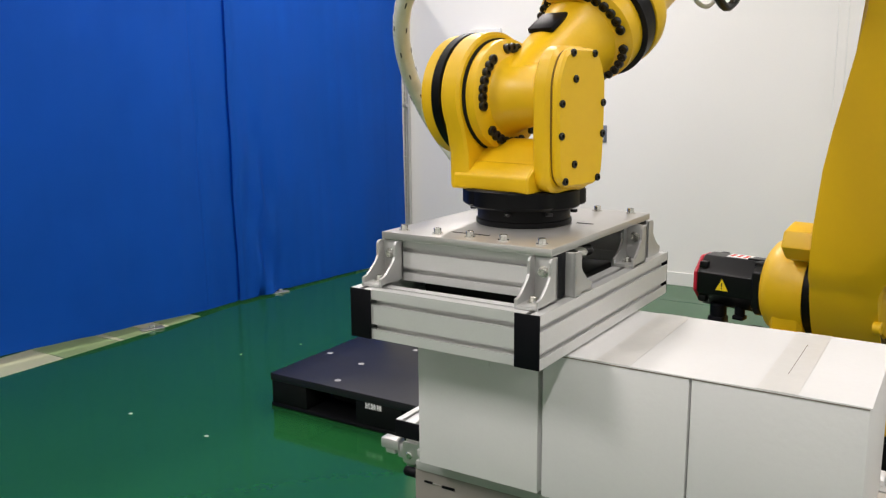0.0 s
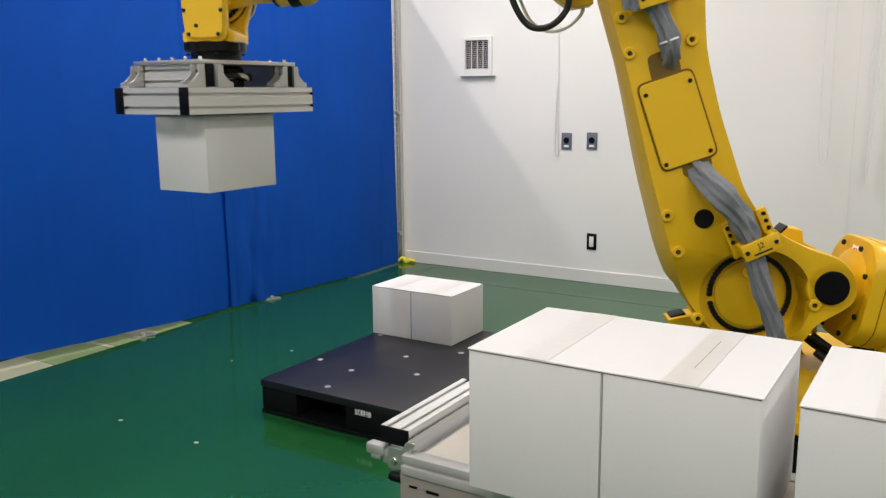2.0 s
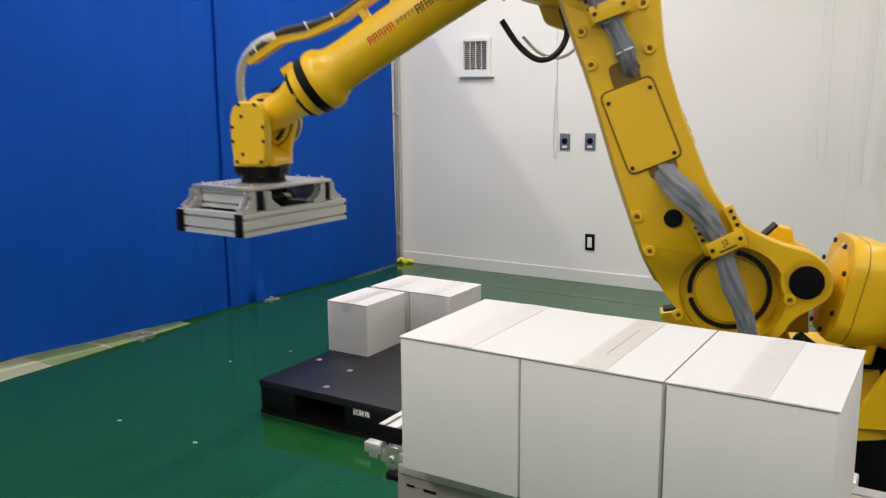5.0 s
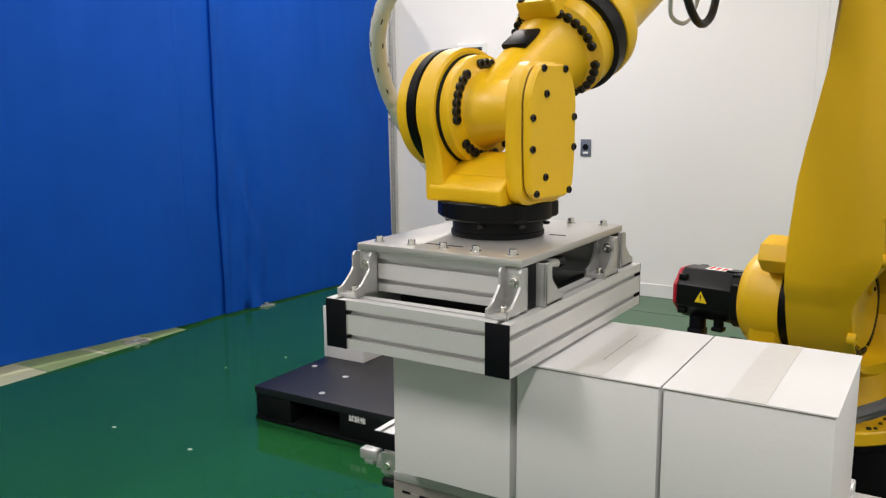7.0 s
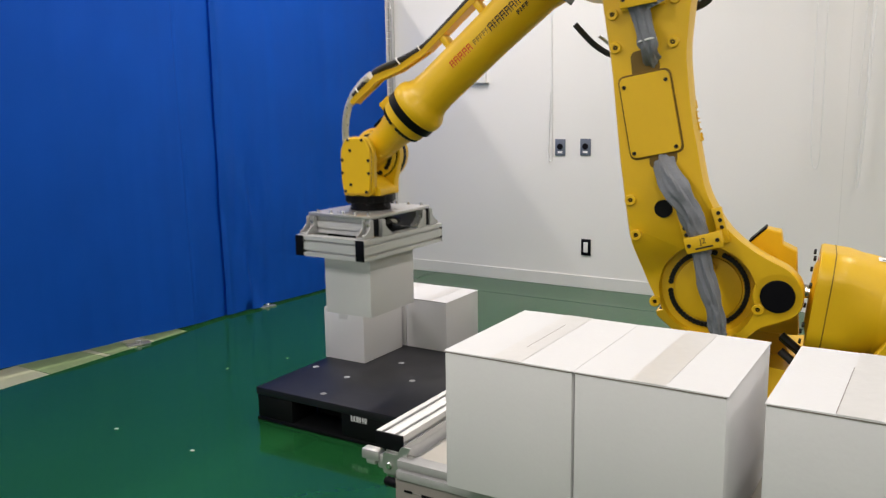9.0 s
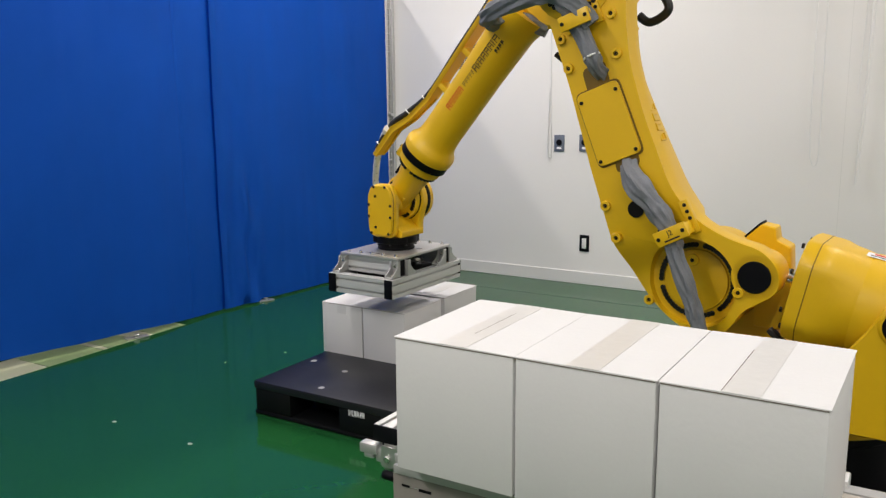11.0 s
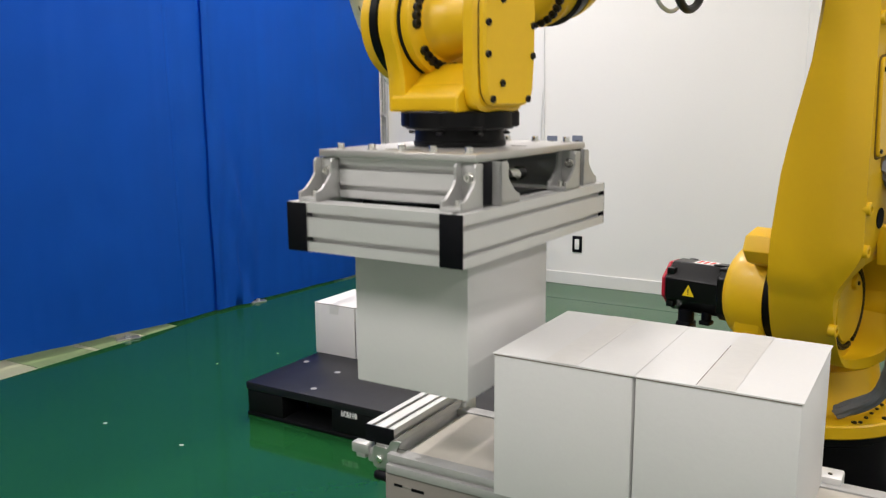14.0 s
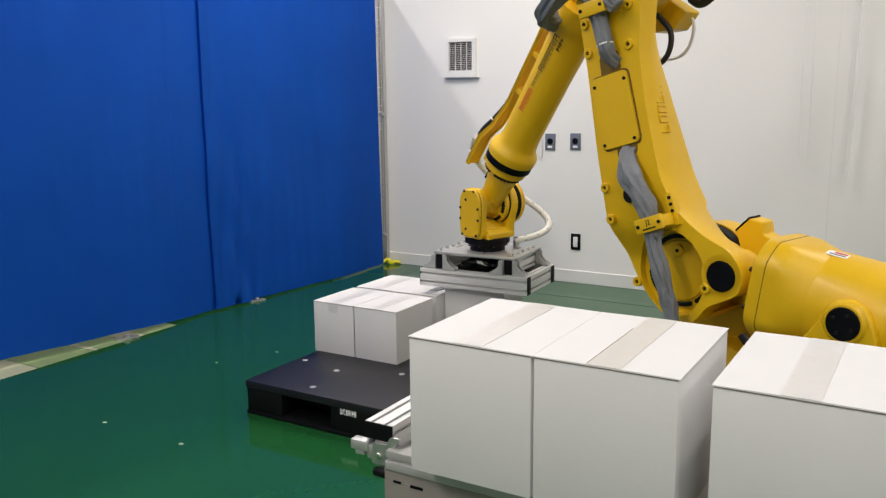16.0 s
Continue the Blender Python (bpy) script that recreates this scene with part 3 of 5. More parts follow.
FACE_N = Matrix(((1, 0, 0, 0), (0, 0, 1, 0), (0, -1, 0, 0), (0, 0, 0, 1)))      # z of the bolt to +y (the arm's outer side)


def arm_face(l, w):
    """How far out the upper arm's outer face stands: set back at the front of the hub."""
    step = lambda v: (lambda c: c * c * (3 - 2 * c))(min(1.0, max(0.0, v)))
    return 0.332 - 0.074 * step((0.23 - l) / 0.17) * step((0.10 - w) / 0.16)


def ring_face(bm, outer, hole):
    """The arm's outer face between an outline and a hole."""
    edges = []
    loops = []
    for loop in (outer, hole):
        vs = [bm.verts.new((p[0], arm_face(*p), p[1])) for p in loop]
        loops.append(vs)
        edges += [bm.edges.new((vs[i], vs[(i + 1) % len(vs)])) for i in range(len(vs))]
    bmesh.ops.triangle_fill(bm, use_beauty=True, use_dissolve=False, edges=edges, normal=(0, 1, 0))
    return loops


def wall_between(bm, a, b):
    for i in range(len(a)):
        j = (i + 1) % len(a)
        bm.faces.new((a[i], a[j], b[j], b[i]))


def circle(r, n=56, c=(0, 0), ph=0.0):
    return [(c[0] + r * math.cos(2 * math.pi * i / n + ph), c[1] + r * math.sin(2 * math.pi * i / n + ph)) for i in range(n)]


def robot():
    root = empty("industrial_robot", pose(RX, RY, RZ), label="large yellow six-axis industrial robot on a black pedestal", category="robot")
    P = {}
    # pedestal
    bm = bmesh.new()
    lathe(bm, [(0.36, -0.021), (0.36, 0.0), (0.30, 0.012), (0.30, 0.20), (0.315, 0.21), (0.315, 0.235)], seg=64)
    part("pedestal", bm, BLACK, root, "black round pedestal")
    part("pedestal_foot", one_box(-0.42, -0.42, -0.021, 0.42, 0.42, 0.0, bevel=0.004), BLACK, root, "square black foot plate")

    # turning carriage
    bm = bmesh.new()
    lathe(bm, [(0.29, 0.24), (0.345, 0.245), (0.35, 0.25), (0.35, 0.285), (0.345, 0.29), (0.27, 0.295), (0.25, 0.33), (0.235, 0.42)], seg=64)
    car = P["carriage"] = part("carriage", bm, YELLOW, root, "yellow turning carriage")
    bm = bmesh.new()
    slab(bm, rounded([(-0.34, 0.28), (0.34, 0.28), (0.43, 0.55), (0.45, 0.68), (0.40, 0.76), (0.24, 0.77), (0.17, 0.70), (0.11, 0.52), (0.04, 0.38), (-0.34, 0.36)], 0.05), -0.050, 0.045, "xz", 0.012)
    part("shoulder", bm, YELLOW, car)
    bm = bmesh.new()
    slab(bm, rounded([(-0.44, 0.29), (-0.02, 0.29), (-0.14, 0.50), (-0.225, 0.62), (-0.26, 0.69), (-0.345, 0.69), (-0.385, 0.62)], 0.03), 0.330, 0.362, "xz", 0.006)
    part("balancer_bracket", bm, YELLOW, car, "yellow bracket holding the balancer")
    bm = bmesh.new()
    slab(bm, rounded([(-0.44, 0.29), (-0.02, 0.29), (-0.14, 0.50), (-0.225, 0.62), (-0.26, 0.69), (-0.345, 0.69), (-0.385, 0.62)], 0.03), -0.005, 0.027, "xz", 0.006)
    part("balancer_bracket", bm, YELLOW, car, "yellow bracket holding the balancer")
    bm = bmesh.new()
    lathe(bm, [(0.09, -0.090), (0.116, -0.086), (0.134, -0.072), (0.143, -0.048), (0.145, -0.02), (0.144, 0.046)], (J2R, 0, J2Z), "Y", 64)
    part("shoulder_housing", bm, YELLOW, car, "round yellow shoulder housing")
    bm = bmesh.new()
    disc(bm, 0.140, 0.042, 0.095, (J2R, 0, J2Z), "Y", 0.003, 56)
    part("shoulder_gap", bm, BLACK, car, "black joint ring")
    bm = bmesh.new()
    slab(bm, rounded([(0.36, 0.44), (0.45, 0.47), (0.503, 0.515), (0.508, 0.535), (0.45, 0.548), (0.36, 0.56)], 0.006), -0.040, 0.045, "xz", 0.005)
    part("front_lug", bm, YELLOW, car, "yellow stop lug under the arm")
    part("stop_rubber", one_box(-0.024, -0.030, -0.003, 0.026, 0.035, 0.004, bevel=0.002), RUBBER, car, "black rubber stop", at=Matrix.Translation((0.472, 0, 0.545)) @ Matrix.Rotation(radians(13), 4, "Y"))
    # black cables in the gap under the balancer
    bm = bmesh.new()
    box(bm, -0.26, 0.06, 0.38, -0.08, 0.18, 0.49, 0.012)
    box(bm, -0.22, 0.08, 0.49, -0.15, 0.16, 0.515, 0.008)
    part("cable_box", bm, RUBBER, car, "black connector box between the brackets")
    for k, (dy, dz) in enumerate(((0.0, 0.0), (0.05, 0.02), (0.09, -0.02))):
        bm = bmesh.new()
        tube(bm, smooth_path([(0.09, 0.12 + dy, 0.50 + dz), (0.05, 0.13 + dy, 0.47 + dz), (0.0, 0.13 + dy, 0.44 + dz), (-0.05, 0.12 + dy, 0.455 + dz), (-0.10, 0.11 + dy * 0.3, 0.43), (-0.20, 0.11 + dy * 0.3, 0.41)], 6), 0.013, 10)
        part("cable", bm, CABLE, car, "black robot cable")
    # shoulder motor
    def octagon(r, c):
        return [(-r, -r + c), (-r + c, -r), (r - c, -r), (r, -r + c), (r, r - c), (r - c, r), (-r + c, r), (-r, r - c)]
    bm = bmesh.new()
    slab(bm, rounded(octagon(0.080, 0.048), 0.004), -0.440, -0.24, "xz", 0.005)
    mo = part("motor", bm, MOTOR, car, "black servo motor with a red end cover", at=pose(J2R, 0.14, J2Z - 0.012))
    bm = bmesh.new()
    slab(bm, rounded(octagon(0.076, 0.046), 0.004), -0.453, -0.440, "xz", 0.003)
    part("end_cover", bm, RED, mo, "red end cover")
    bm = bmesh.new()
    slab(bm, rounded(octagon(0.083, 0.030), 0.006), -0.262, -0.235, "xz", 0.003)
    part("mounting_flange", bm, MOTOR, mo, "black motor flange")
    bm = bmesh.new()
    for k in range(6):
        box(bm, 0.036, -0.395 + k * 0.019, 0.0, 0.040, -0.384 + k * 0.019, 0.038, 0.001, 1)
    part("cooling_rib", bm, MOTOR, mo, "fine cooling ribs on the upper facet", at=Matrix.Translation((0.0185, 0, 0.0185)) @ Matrix.Rotation(radians(-45), 4, "Y") @ Matrix.Translation((0.0, 0, -0.019)))
    bm = bmesh.new()
    disc(bm, 0.026, -0.115, -0.07, (0.03, -0.385, 0), "Z", 0.005, 20)
    box(bm, 0.004, -0.41, -0.140, 0.056, -0.36, -0.110, 0.006)
    part("connector", bm, RUBBER, mo, "black cable connector")
    bm = bmesh.new()
    disc(bm, 0.016, -0.100, -0.07, (0.03, -0.315, 0), "Z", 0.003, 16)
    box(bm, 0.012, -0.333, -0.112, 0.048, -0.297, -0.098, 0.004)
    part("connector", bm, RUBBER, mo, "small black cable connector")
    bm = bmesh.new()
    tube(bm, smooth_path([(0.03, -0.37, -0.13), (0.03, -0.335, -0.155), (0.03, -0.28, -0.135), (0.0, -0.24, -0.15), (-0.05, -0.20, -0.24)], 6), 0.011, 10)
    part("cable", bm, CABLE, mo)
    bm = bmesh.new()
    slab(bm, [(-0.020, -0.017), (0.020, -0.017), (0.0, 0.020)], -0.0015, 0.0, "xz", 0.0003)
    part("warning_label", bm, WARN, mo, "yellow triangular warning label", at=pose(0.0815, -0.355, 0.0, 0, 0, 90))
    part("warning_mark", one_box(0.0825, -0.3565, -0.006, 0.0837, -0.3535, 0.008), BLACK_INK, mo)
    part("warning_mark", one_box(0.0825, -0.3565, -0.012, 0.0837, -0.3535, -0.009), BLACK_INK, mo)
    for x, y, z in ((0.062, -0.437, 0.054), (0.062, -0.437, -0.054), (0.052, -0.265, 0.072), (-0.05, -0.422, 0.068)):
        part("corner_block", one_box(x - 0.012, y, z - 0.010, x + 0.010, y + 0.026, z + 0.010, bevel=0.003), MOTOR, mo)
    part("clamp_strip", one_box(0.012, -0.30, 0.0795, 0.030, -0.24, 0.085, bevel=0.002), MOTOR, mo)
    part("type_plate", one_box(-0.026, -0.37, 0.0805, 0.026, -0.30, 0.0813), WHITE_INK, mo, "white type plate with unreadable print")
    for k in range(3):
        part("print_bar", one_box(-0.018, -0.362 + 0.021 * k, 0.0814, 0.018, -0.352 + 0.021 * k, 0.0819), RED_INK, mo)
    for k in range(7):
        a = radians(30 + k * 20)
        share("bolt", BOLTM, car, pose(0.325 * math.cos(a), 0.325 * math.sin(a), 0.288))
        share("bolt", BOLTM, car, pose(0.325 * math.cos(-a), 0.325 * math.sin(-a), 0.288))
    for k in range(5):
        share("bolt", BOLTS, car, pose(0.02 + 0.05 * k, 0.27, 0.30))

    # upper arm: x to the elbow, y outwards, z to the back
    face = rounded([(1.16, -0.08), (1.02, -0.135), (0.756, -0.147), (0.46, -0.178), (0.20, -0.196), (0.06, -0.188), (-0.06, -0.150), (-0.15, -0.09), (-0.19, 0.0), (-0.165, 0.085),
                    (-0.125, 0.135), (-0.115, 0.20), (-0.10, 0.262), (-0.035, 0.287), (0.035, 0.262), (0.10, 0.175), (0.19, 0.098), (0.31, 0.058), (0.56, 0.060), (0.74, 0.078), (0.90, 0.125), (1.02, 0.19), (1.16, 0.19), (1.25, 0.06)], 0.05, 4)
    back = []
    for l, w in face:
        g = 0.0
        if w > 0.03 and l > 0.1:
            g = 0.006 * min(1.0, (l - 0.1) / 0.15) * (1.0 if l < 0.9 else max(0.0, (1.15 - l) / 0.25))
        if w < -0.05 and l > 0.1:
            g = -0.012
        back.append((l, w + g))
    bm = bmesh.new()
    hole = circle(0.152)
    outer_v, hole_v = ring_face(bm, [(l * 0.997, w * 0.985) for l, w in face], hole)
    inner = lambda l: float(np.interp(l, [-0.1, 0.13, 0.26, 0.41, 0.59, 0.71, 0.83, 1.0], [0.075, 0.087, 0.097, 0.115, 0.150, 0.180, 0.205, 0.22]))
    r1 = [bm.verts.new((l, arm_face(l, w) - 0.012, w)) for l, w in face]
    r2 = [bm.verts.new((l, arm_face(l, w) - 0.045, w + 0.8 * (wb - w))) for (l, w), (_, wb) in zip(face, back)]
    r3 = [bm.verts.new((l, arm_face(l, w) - 0.080, wb)) for (l, w), (_, wb) in zip(face, back)]
    r4 = [bm.verts.new((l, inner(l), wb * (0.62 if wb > 0.03 and 0.2 < l < 1.0 else 0.5 if wb > 0.10 and l <= 0.2 else 0.98))) for (l, _), (_, wb) in zip(face, back)]
    for a, b in ((outer_v, r1), (r1, r2), (r2, r3), (r3, r4)):
        wall_between(bm, a, b)
    bm.faces.new(r4)
    hv = [bm.verts.new((p[0] * 0.97, 0.236, p[1] * 0.97)) for p in hole]
    wall_between(bm, hole_v, hv)
    bm.faces.new(hv)
    arm = P["upper_arm"] = part("upper_arm", bm, YELLOW, root, "curved yellow upper arm with a round bolted recess")
    bm = bmesh.new()
    slab(bm, rounded([(0.110, -0.080), (0.140, -0.146), (0.180, -0.172), (0.222, -0.150), (0.230, -0.080)], 0.003), 0.0, 0.13, "xz", 0.006)
    part("arm_lug", bm, YELLOW, arm, "yellow stop lug on the arm's inner side")
    bm = bmesh.new()
    lathe(bm, [(0.104, 0.236), (0.102, 0.244), (0.09, 0.246), (0.02, 0.246)], (0, 0, 0), "Y", 48)
    part("hub_disc", bm, YELLOW, arm)
    for a0, a1, n in ((-70, 20, 16), (35, 160, 21), (175, 275, 17)):
        for k in range(n):
            a = radians(a0 + (a1 - a0) * k / (n - 1))
            share("bolt", BOLTM, arm, Matrix.Translation((0.118 * math.cos(a), 0.236, 0.118 * math.sin(a))) @ FACE_N)
    # cover plate with its screws
    bm = bmesh.new()
    slab(bm, rounded([(0.455, -0.140), (0.705, -0.133), (0.700, 0.019), (0.452, 0.016)], 0.022), 0.333, 0.343, "xz", 0.002)
    cp = part("cover_plate", bm, YELLOW, arm, "yellow screwed cover plate")
    bm = bmesh.new()
    slab(bm, rounded([(0.449, -0.145), (0.711, -0.138), (0.706, 0.025), (0.446, 0.022)], 0.025), 0.329, 0.3345, "xz", 0.001)
    part("cover_gap", bm, DARKY, cp)
    for l, w in ((0.675, -0.121), (0.671, 0.006), (0.471, -0.128), (0.467, 0.0)):
        share("bolt", BOLTS, cp, Matrix.Translation((l, 0.342, w)) @ FACE_N)
    for l, w in ((0.33, -0.169), (0.218, -0.173), (0.775, 0.046), (0.80, -0.125), (0.90, -0.115), (0.90, 0.075), (-0.066, 0.145), (-0.015, -0.170)):
        bm = bmesh.new()
        out = arm_face(l, w) - 0.332
        lathe(bm, [(0.0175, 0.322), (0.0175, 0.340), (0.0155, 0.342), (0.008, 0.342), (0.008, 0.335)], (l, out, w), "Y", 24)
        bo = part("boss", bm, YELLOW, arm, "round yellow boss")
        share("bolt", BOLTS, bo, Matrix.Translation((l, 0.333 + out, w)) @ FACE_N)
    bm = bmesh.new()
    disc(bm, 0.028, 0.3325, 0.3345, (0.285, 0, -0.074), "Y", 0.0005, 28)
    part("service_hole", bm, DARKV, arm, "dark round service hole")
    bm = bmesh.new()
    lathe(bm, [(0.072, 0.20), (0.072, 0.328), (0.069, 0.332)], (-0.035, 0, 0.207), "Y", 40)
    part("pivot_boss", bm, YELLOW, arm)
    bm = bmesh.new()
    disc(bm, 0.050, 0.330, 0.337, (-0.035, 0, 0.207), "Y", 0.002, 40)
    part("pivot_cap", bm, RUBBER, arm, "round black pivot cap")
    # cable clamps
    def clamp(l, w, turn, text):
        m = Matrix.Translation((l, 0, w)) @ Matrix.Rotation(radians(turn), 4, "Y")
        bm = bmesh.new()
        box(bm, -0.05, 0.316, -0.066, 0.06, 0.342, -0.036, 0.002)
        box(bm, -0.05, 0.316, 0.036, 0.06, 0.342, 0.066, 0.002)
        box(bm, -0.045, 0.342, -0.052, -0.006, 0.405, -0.034, 0.003)
        box(bm, -0.045, 0.342, 0.034, -0.006, 0.405, 0.052, 0.003)
        box(bm, -0.050, 0.402, -0.054, -0.002, 0.414, 0.054, 0.003)
        c = part("cable_clamp", bm, YELLOW, arm, "yellow bolted cable clamp", at=m)
        for s in (-0.054, 0.054):
            for dl in (0.0, 0.022, 0.044):
                share("bolt", BOLTS, c, Matrix.Translation((dl, 0.341, s)) @ FACE_N)
        for s in (-0.05, 0.05):
            share("bolt", BOLTS, c, Matrix.Translation((-0.026, 0.413, s * 0.84)) @ FACE_N)
        if text:
            text_part("lettering", text, 0.024, BLACK_INK, c, Matrix.Translation((-0.020, 0.4145, 0.0)) @ Matrix(((0, 1, 0, 0), (0, 0, 1, 0), (1, 0, 0, 0), (0, 0, 0, 1))), align="CENTER")
            part("print_bar", one_box(-0.042, 0.4138, -0.026, -0.037, 0.4147, 0.026), BLACK_INK, c)
        return c
    clamp(0.197, 0.034, 4, "J2")
    clamp(0.945, -0.017, -4, "")
    # grey cable sleeve on the arm
    path = smooth_path([(1.0, 0.378, -0.040), (0.95, 0.375, -0.033), (0.90, 0.37, -0.027), (0.80, 0.372, -0.020), (0.755, 0.352, -0.024), (0.720, 0.27, -0.03)], 9)
    bm = bmesh.new()
    tube(bm, path, [0.031 - 0.008 * i / len(path) + 0.0015 * math.sin(i * 0.5) for i in range(len(path))], 40, 0.10, 0.13)
    part("cable_sleeve", bm, CLOTH, arm, "grey fabric cable sleeve")
    bm = bmesh.new()
    lathe(bm, [(0.027, -0.003), (0.0292, -0.002), (0.0292, 0.002), (0.027, 0.003)], (0.795, 0.372, -0.020), "X", 20)
    part("cable_tie", bm, WHITE_PL, arm, "white cable tie")
    path = smooth_path([(0.455, 0.27, -0.05), (0.405, 0.345, -0.042), (0.34, 0.383, -0.018), (0.27, 0.384, 0.008), (0.19, 0.378, 0.022), (0.14, 0.374, 0.020), (0.12, 0.372, 0.018)], 9)
    bm = bmesh.new()
    tube(bm, path, [float(np.interp(p.x, [0.10, 0.16, 0.22, 0.33, 0.41, 0.455], [0.024, 0.025, 0.029, 0.036, 0.032, 0.028])) + 0.002 * math.sin(i * 0.45) for i, p in enumerate(path)], 40, 0.12, 0.14)
    part("cable_sleeve", bm, CLOTH, arm, "grey fabric cable sleeve")
    path = smooth_path([(-0.02, 0, 0), (0.05, 0.004, 0.003), (0.12, 0.006, 0.002), (0.20, 0.004, -0.003), (0.28, 0.0, 0.0), (0.36, -0.01, 0.002), (0.44, -0.05, 0.0), (0.52, -0.15, 0.0)], 9)
    bm = bmesh.new()
    tube(bm, path, [float(np.interp(p.x, [-0.02, 0.03, 0.15, 0.28, 0.42], [0.022, 0.025, 0.026, 0.023, 0.020])) + 0.001 * math.sin(i * 0.45) for i, p in enumerate(path)], 40, 0.10, 0.14)
    P["lower_sleeve"] = part("cable_sleeve", bm, CLOTH, root, "grey fabric cable sleeve hanging over the hub")
    # dark patches above and below the cover plate: cable pocket shade put into colour
    for l0, l1 in ((0.695, 0.775), (0.415, 0.462)):
        bm = bmesh.new()
        slab(bm, rounded([(l0, -0.092), (l1, -0.085), (l1, 0.0), (l0, -0.006)], 0.02), 0.3325, 0.3335, "xz", 0.0003)
        part("cable_pocket", bm, DARKY, arm, "cable pocket, a thin patch with the shade put in its colour")
    # embossed strokes on the rear flank, elbow bolts
    def stroke_mark(l, shape):
        bm = bmesh.new()
        for a0, b0, a1, b1 in shape:
            box(bm, l + a0, 0.232 + b0, 0.058, l + a1, 0.232 + b1, 0.0695, 0.001, 1)
        part("embossed_stroke", bm, YELLOW, arm, "embossed yellow logo stroke", at=Matrix.Identity(4))
    E = ((0, 0, 0.005, 0.046), (0, 0.041, 0.026, 0.046), (0.021, 0.0, 0.026, 0.046))
    U = ((0, 0, 0.005, 0.046), (0, 0.0, 0.026, 0.005), (0.0, 0.021, 0.022, 0.026))
    for k, shape in enumerate((U, E, E, U, E)):
        stroke_mark(0.465 + 0.034 * k, shape)
    bm = bmesh.new()
    lathe(bm, [(0.15, 0.325), (0.15, 0.335), (0.145, 0.338), (0.06, 0.338), (0.05, 0.325)], (L1, 0, 0), "Y", 48)
    part("elbow_rim", bm, YELLOW, arm)
    bm = bmesh.new()
    disc(bm, 0.13, 0.03, 0.25, (L1, 0, 0), "Y", 0.004, 48)
    part("elbow_joint", bm, YELLOW, arm)
    bm = bmesh.new()
    lathe(bm, [(0.020, 0.244), (0.020, 0.256), (0.018, 0.258), (0.008, 0.258)], (0.068, 0, 0.016), "Y", 24)
    bo = part("boss", bm, YELLOW, arm)
    share("bolt", BOLTS, bo, Matrix.Translation((0.068, 0.257, 0.016)) @ FACE_N)
    for a0, a1, n in ((100, 170, 9), (190, 260, 9), (280, 350, 8)):
        for k in range(n):
            a = radians(a0 + (a1 - a0) * k / (n - 1))
            share("bolt", BOLTM, arm, Matrix.Translation((L1 + 0.118 * math.cos(a), 0.337, 0.118 * math.sin(a))) @ FACE_N)

    # balancer cylinder behind the shoulder: x along its axis to the arm
    bm = bmesh.new()
    lathe(bm, [(0.10, -0.62), (0.145, -0.60), (0.156, -0.55), (0.156, -0.20), (0.148, -0.17), (0.148, -0.02), (0.10, 0.0), (0.04, 0.0)], seg=56, axis="X")
    bal = P["balancer"] = part("balancer", bm, YELLOW, root, "yellow balancer cylinder behind the shoulder")
    def joint_ring(x0):
        ring = []
        for i in range(64):
            q = 2 * math.pi * i / 64
            r = min(0.158 / max(abs(math.cos(q)), abs(math.sin(q))), 0.184)
            ring.append((x0, r * math.cos(q), r * math.sin(q)))
        return ring
    bm = bmesh.new()
    loft(bm, [[(x, y * 1.003, z * 1.003) for x, y, z in joint_ring(x0)] for x0 in (-0.053, -0.050)])
    part("cap_joint", bm, DARKY, bal)
    for a in (25, 65, 115, 155, 205, 245, 295, 335):
        share("bolt", BOLTM, bal, Matrix.Translation((0.0, 0.145 * math.cos(radians(a)), 0.145 * math.sin(radians(a)))) @ pose(0, 0, 0, 0, 90, 0))
    bm = bmesh.new()
    lathe(bm, [(0.024, -0.196), (0.026, -0.192), (0.026, -0.13)], (-0.135, 0.075, 0), "Z", 20)
    part("drain_stub", bm, YELLOW, bal, "short yellow stub under the cylinder")
    bm = bmesh.new()
    def flange_ring(x, r, k):
        ring = []
        for i in range(64):
            q = 2 * math.pi * i / 64
            flat = 0.158 / max(abs(math.cos(q)), abs(math.sin(q)))
            flat = min(flat, 0.184)
            ring.append((x, (k * flat + (1 - k) * r) * math.cos(q), (k * flat + (1 - k) * r) * math.sin(q)))
        return ring
    loft(bm, [flange_ring(-0.20, 0.150, 0.0), flange_ring(-0.17, 0.157, 0.05), flange_ring(-0.13, 0.160, 0.45), flange_ring(-0.10, 0.162, 0.9), flange_ring(-0.085, 0.162, 1.0), flange_ring(-0.018, 0.162, 1.0), flange_ring(-0.010, 0.155, 0.8)])
    part("end_flange", bm, YELLOW, bal, "yellow square-shouldered end flange", smooth=50)
    bm = bmesh.new()
    disc(bm, 0.062, 0.12, 0.188, (-0.32, 0, 0.006), "Y", 0.008, 32)
    part("trunnion", bm, YELLOW, bal)
    bm = bmesh.new()
    disc(bm, 0.048, 0.186, 0.194, (-0.32, 0, 0.006), "Y", 0.002, 32)
    tr = part("trunnion_cap", bm, RUBBER, bal, "black trunnion cap with screws")
    for a in (20, 110, 200, 290):
        share("bolt", BOLTS, tr, Matrix.Translation((-0.32 + 0.03 * math.cos(radians(a)), 0.193, 0.006 + 0.03 * math.sin(radians(a)))) @ FACE_N)
    st = part("warning_sticker", one_box(-0.011, -0.022, 0.078, -0.0085, 0.022, 0.132, bevel=0.0005), WHITE_INK, bal, "white prohibition sticker with a red ring")
    bm = bmesh.new()
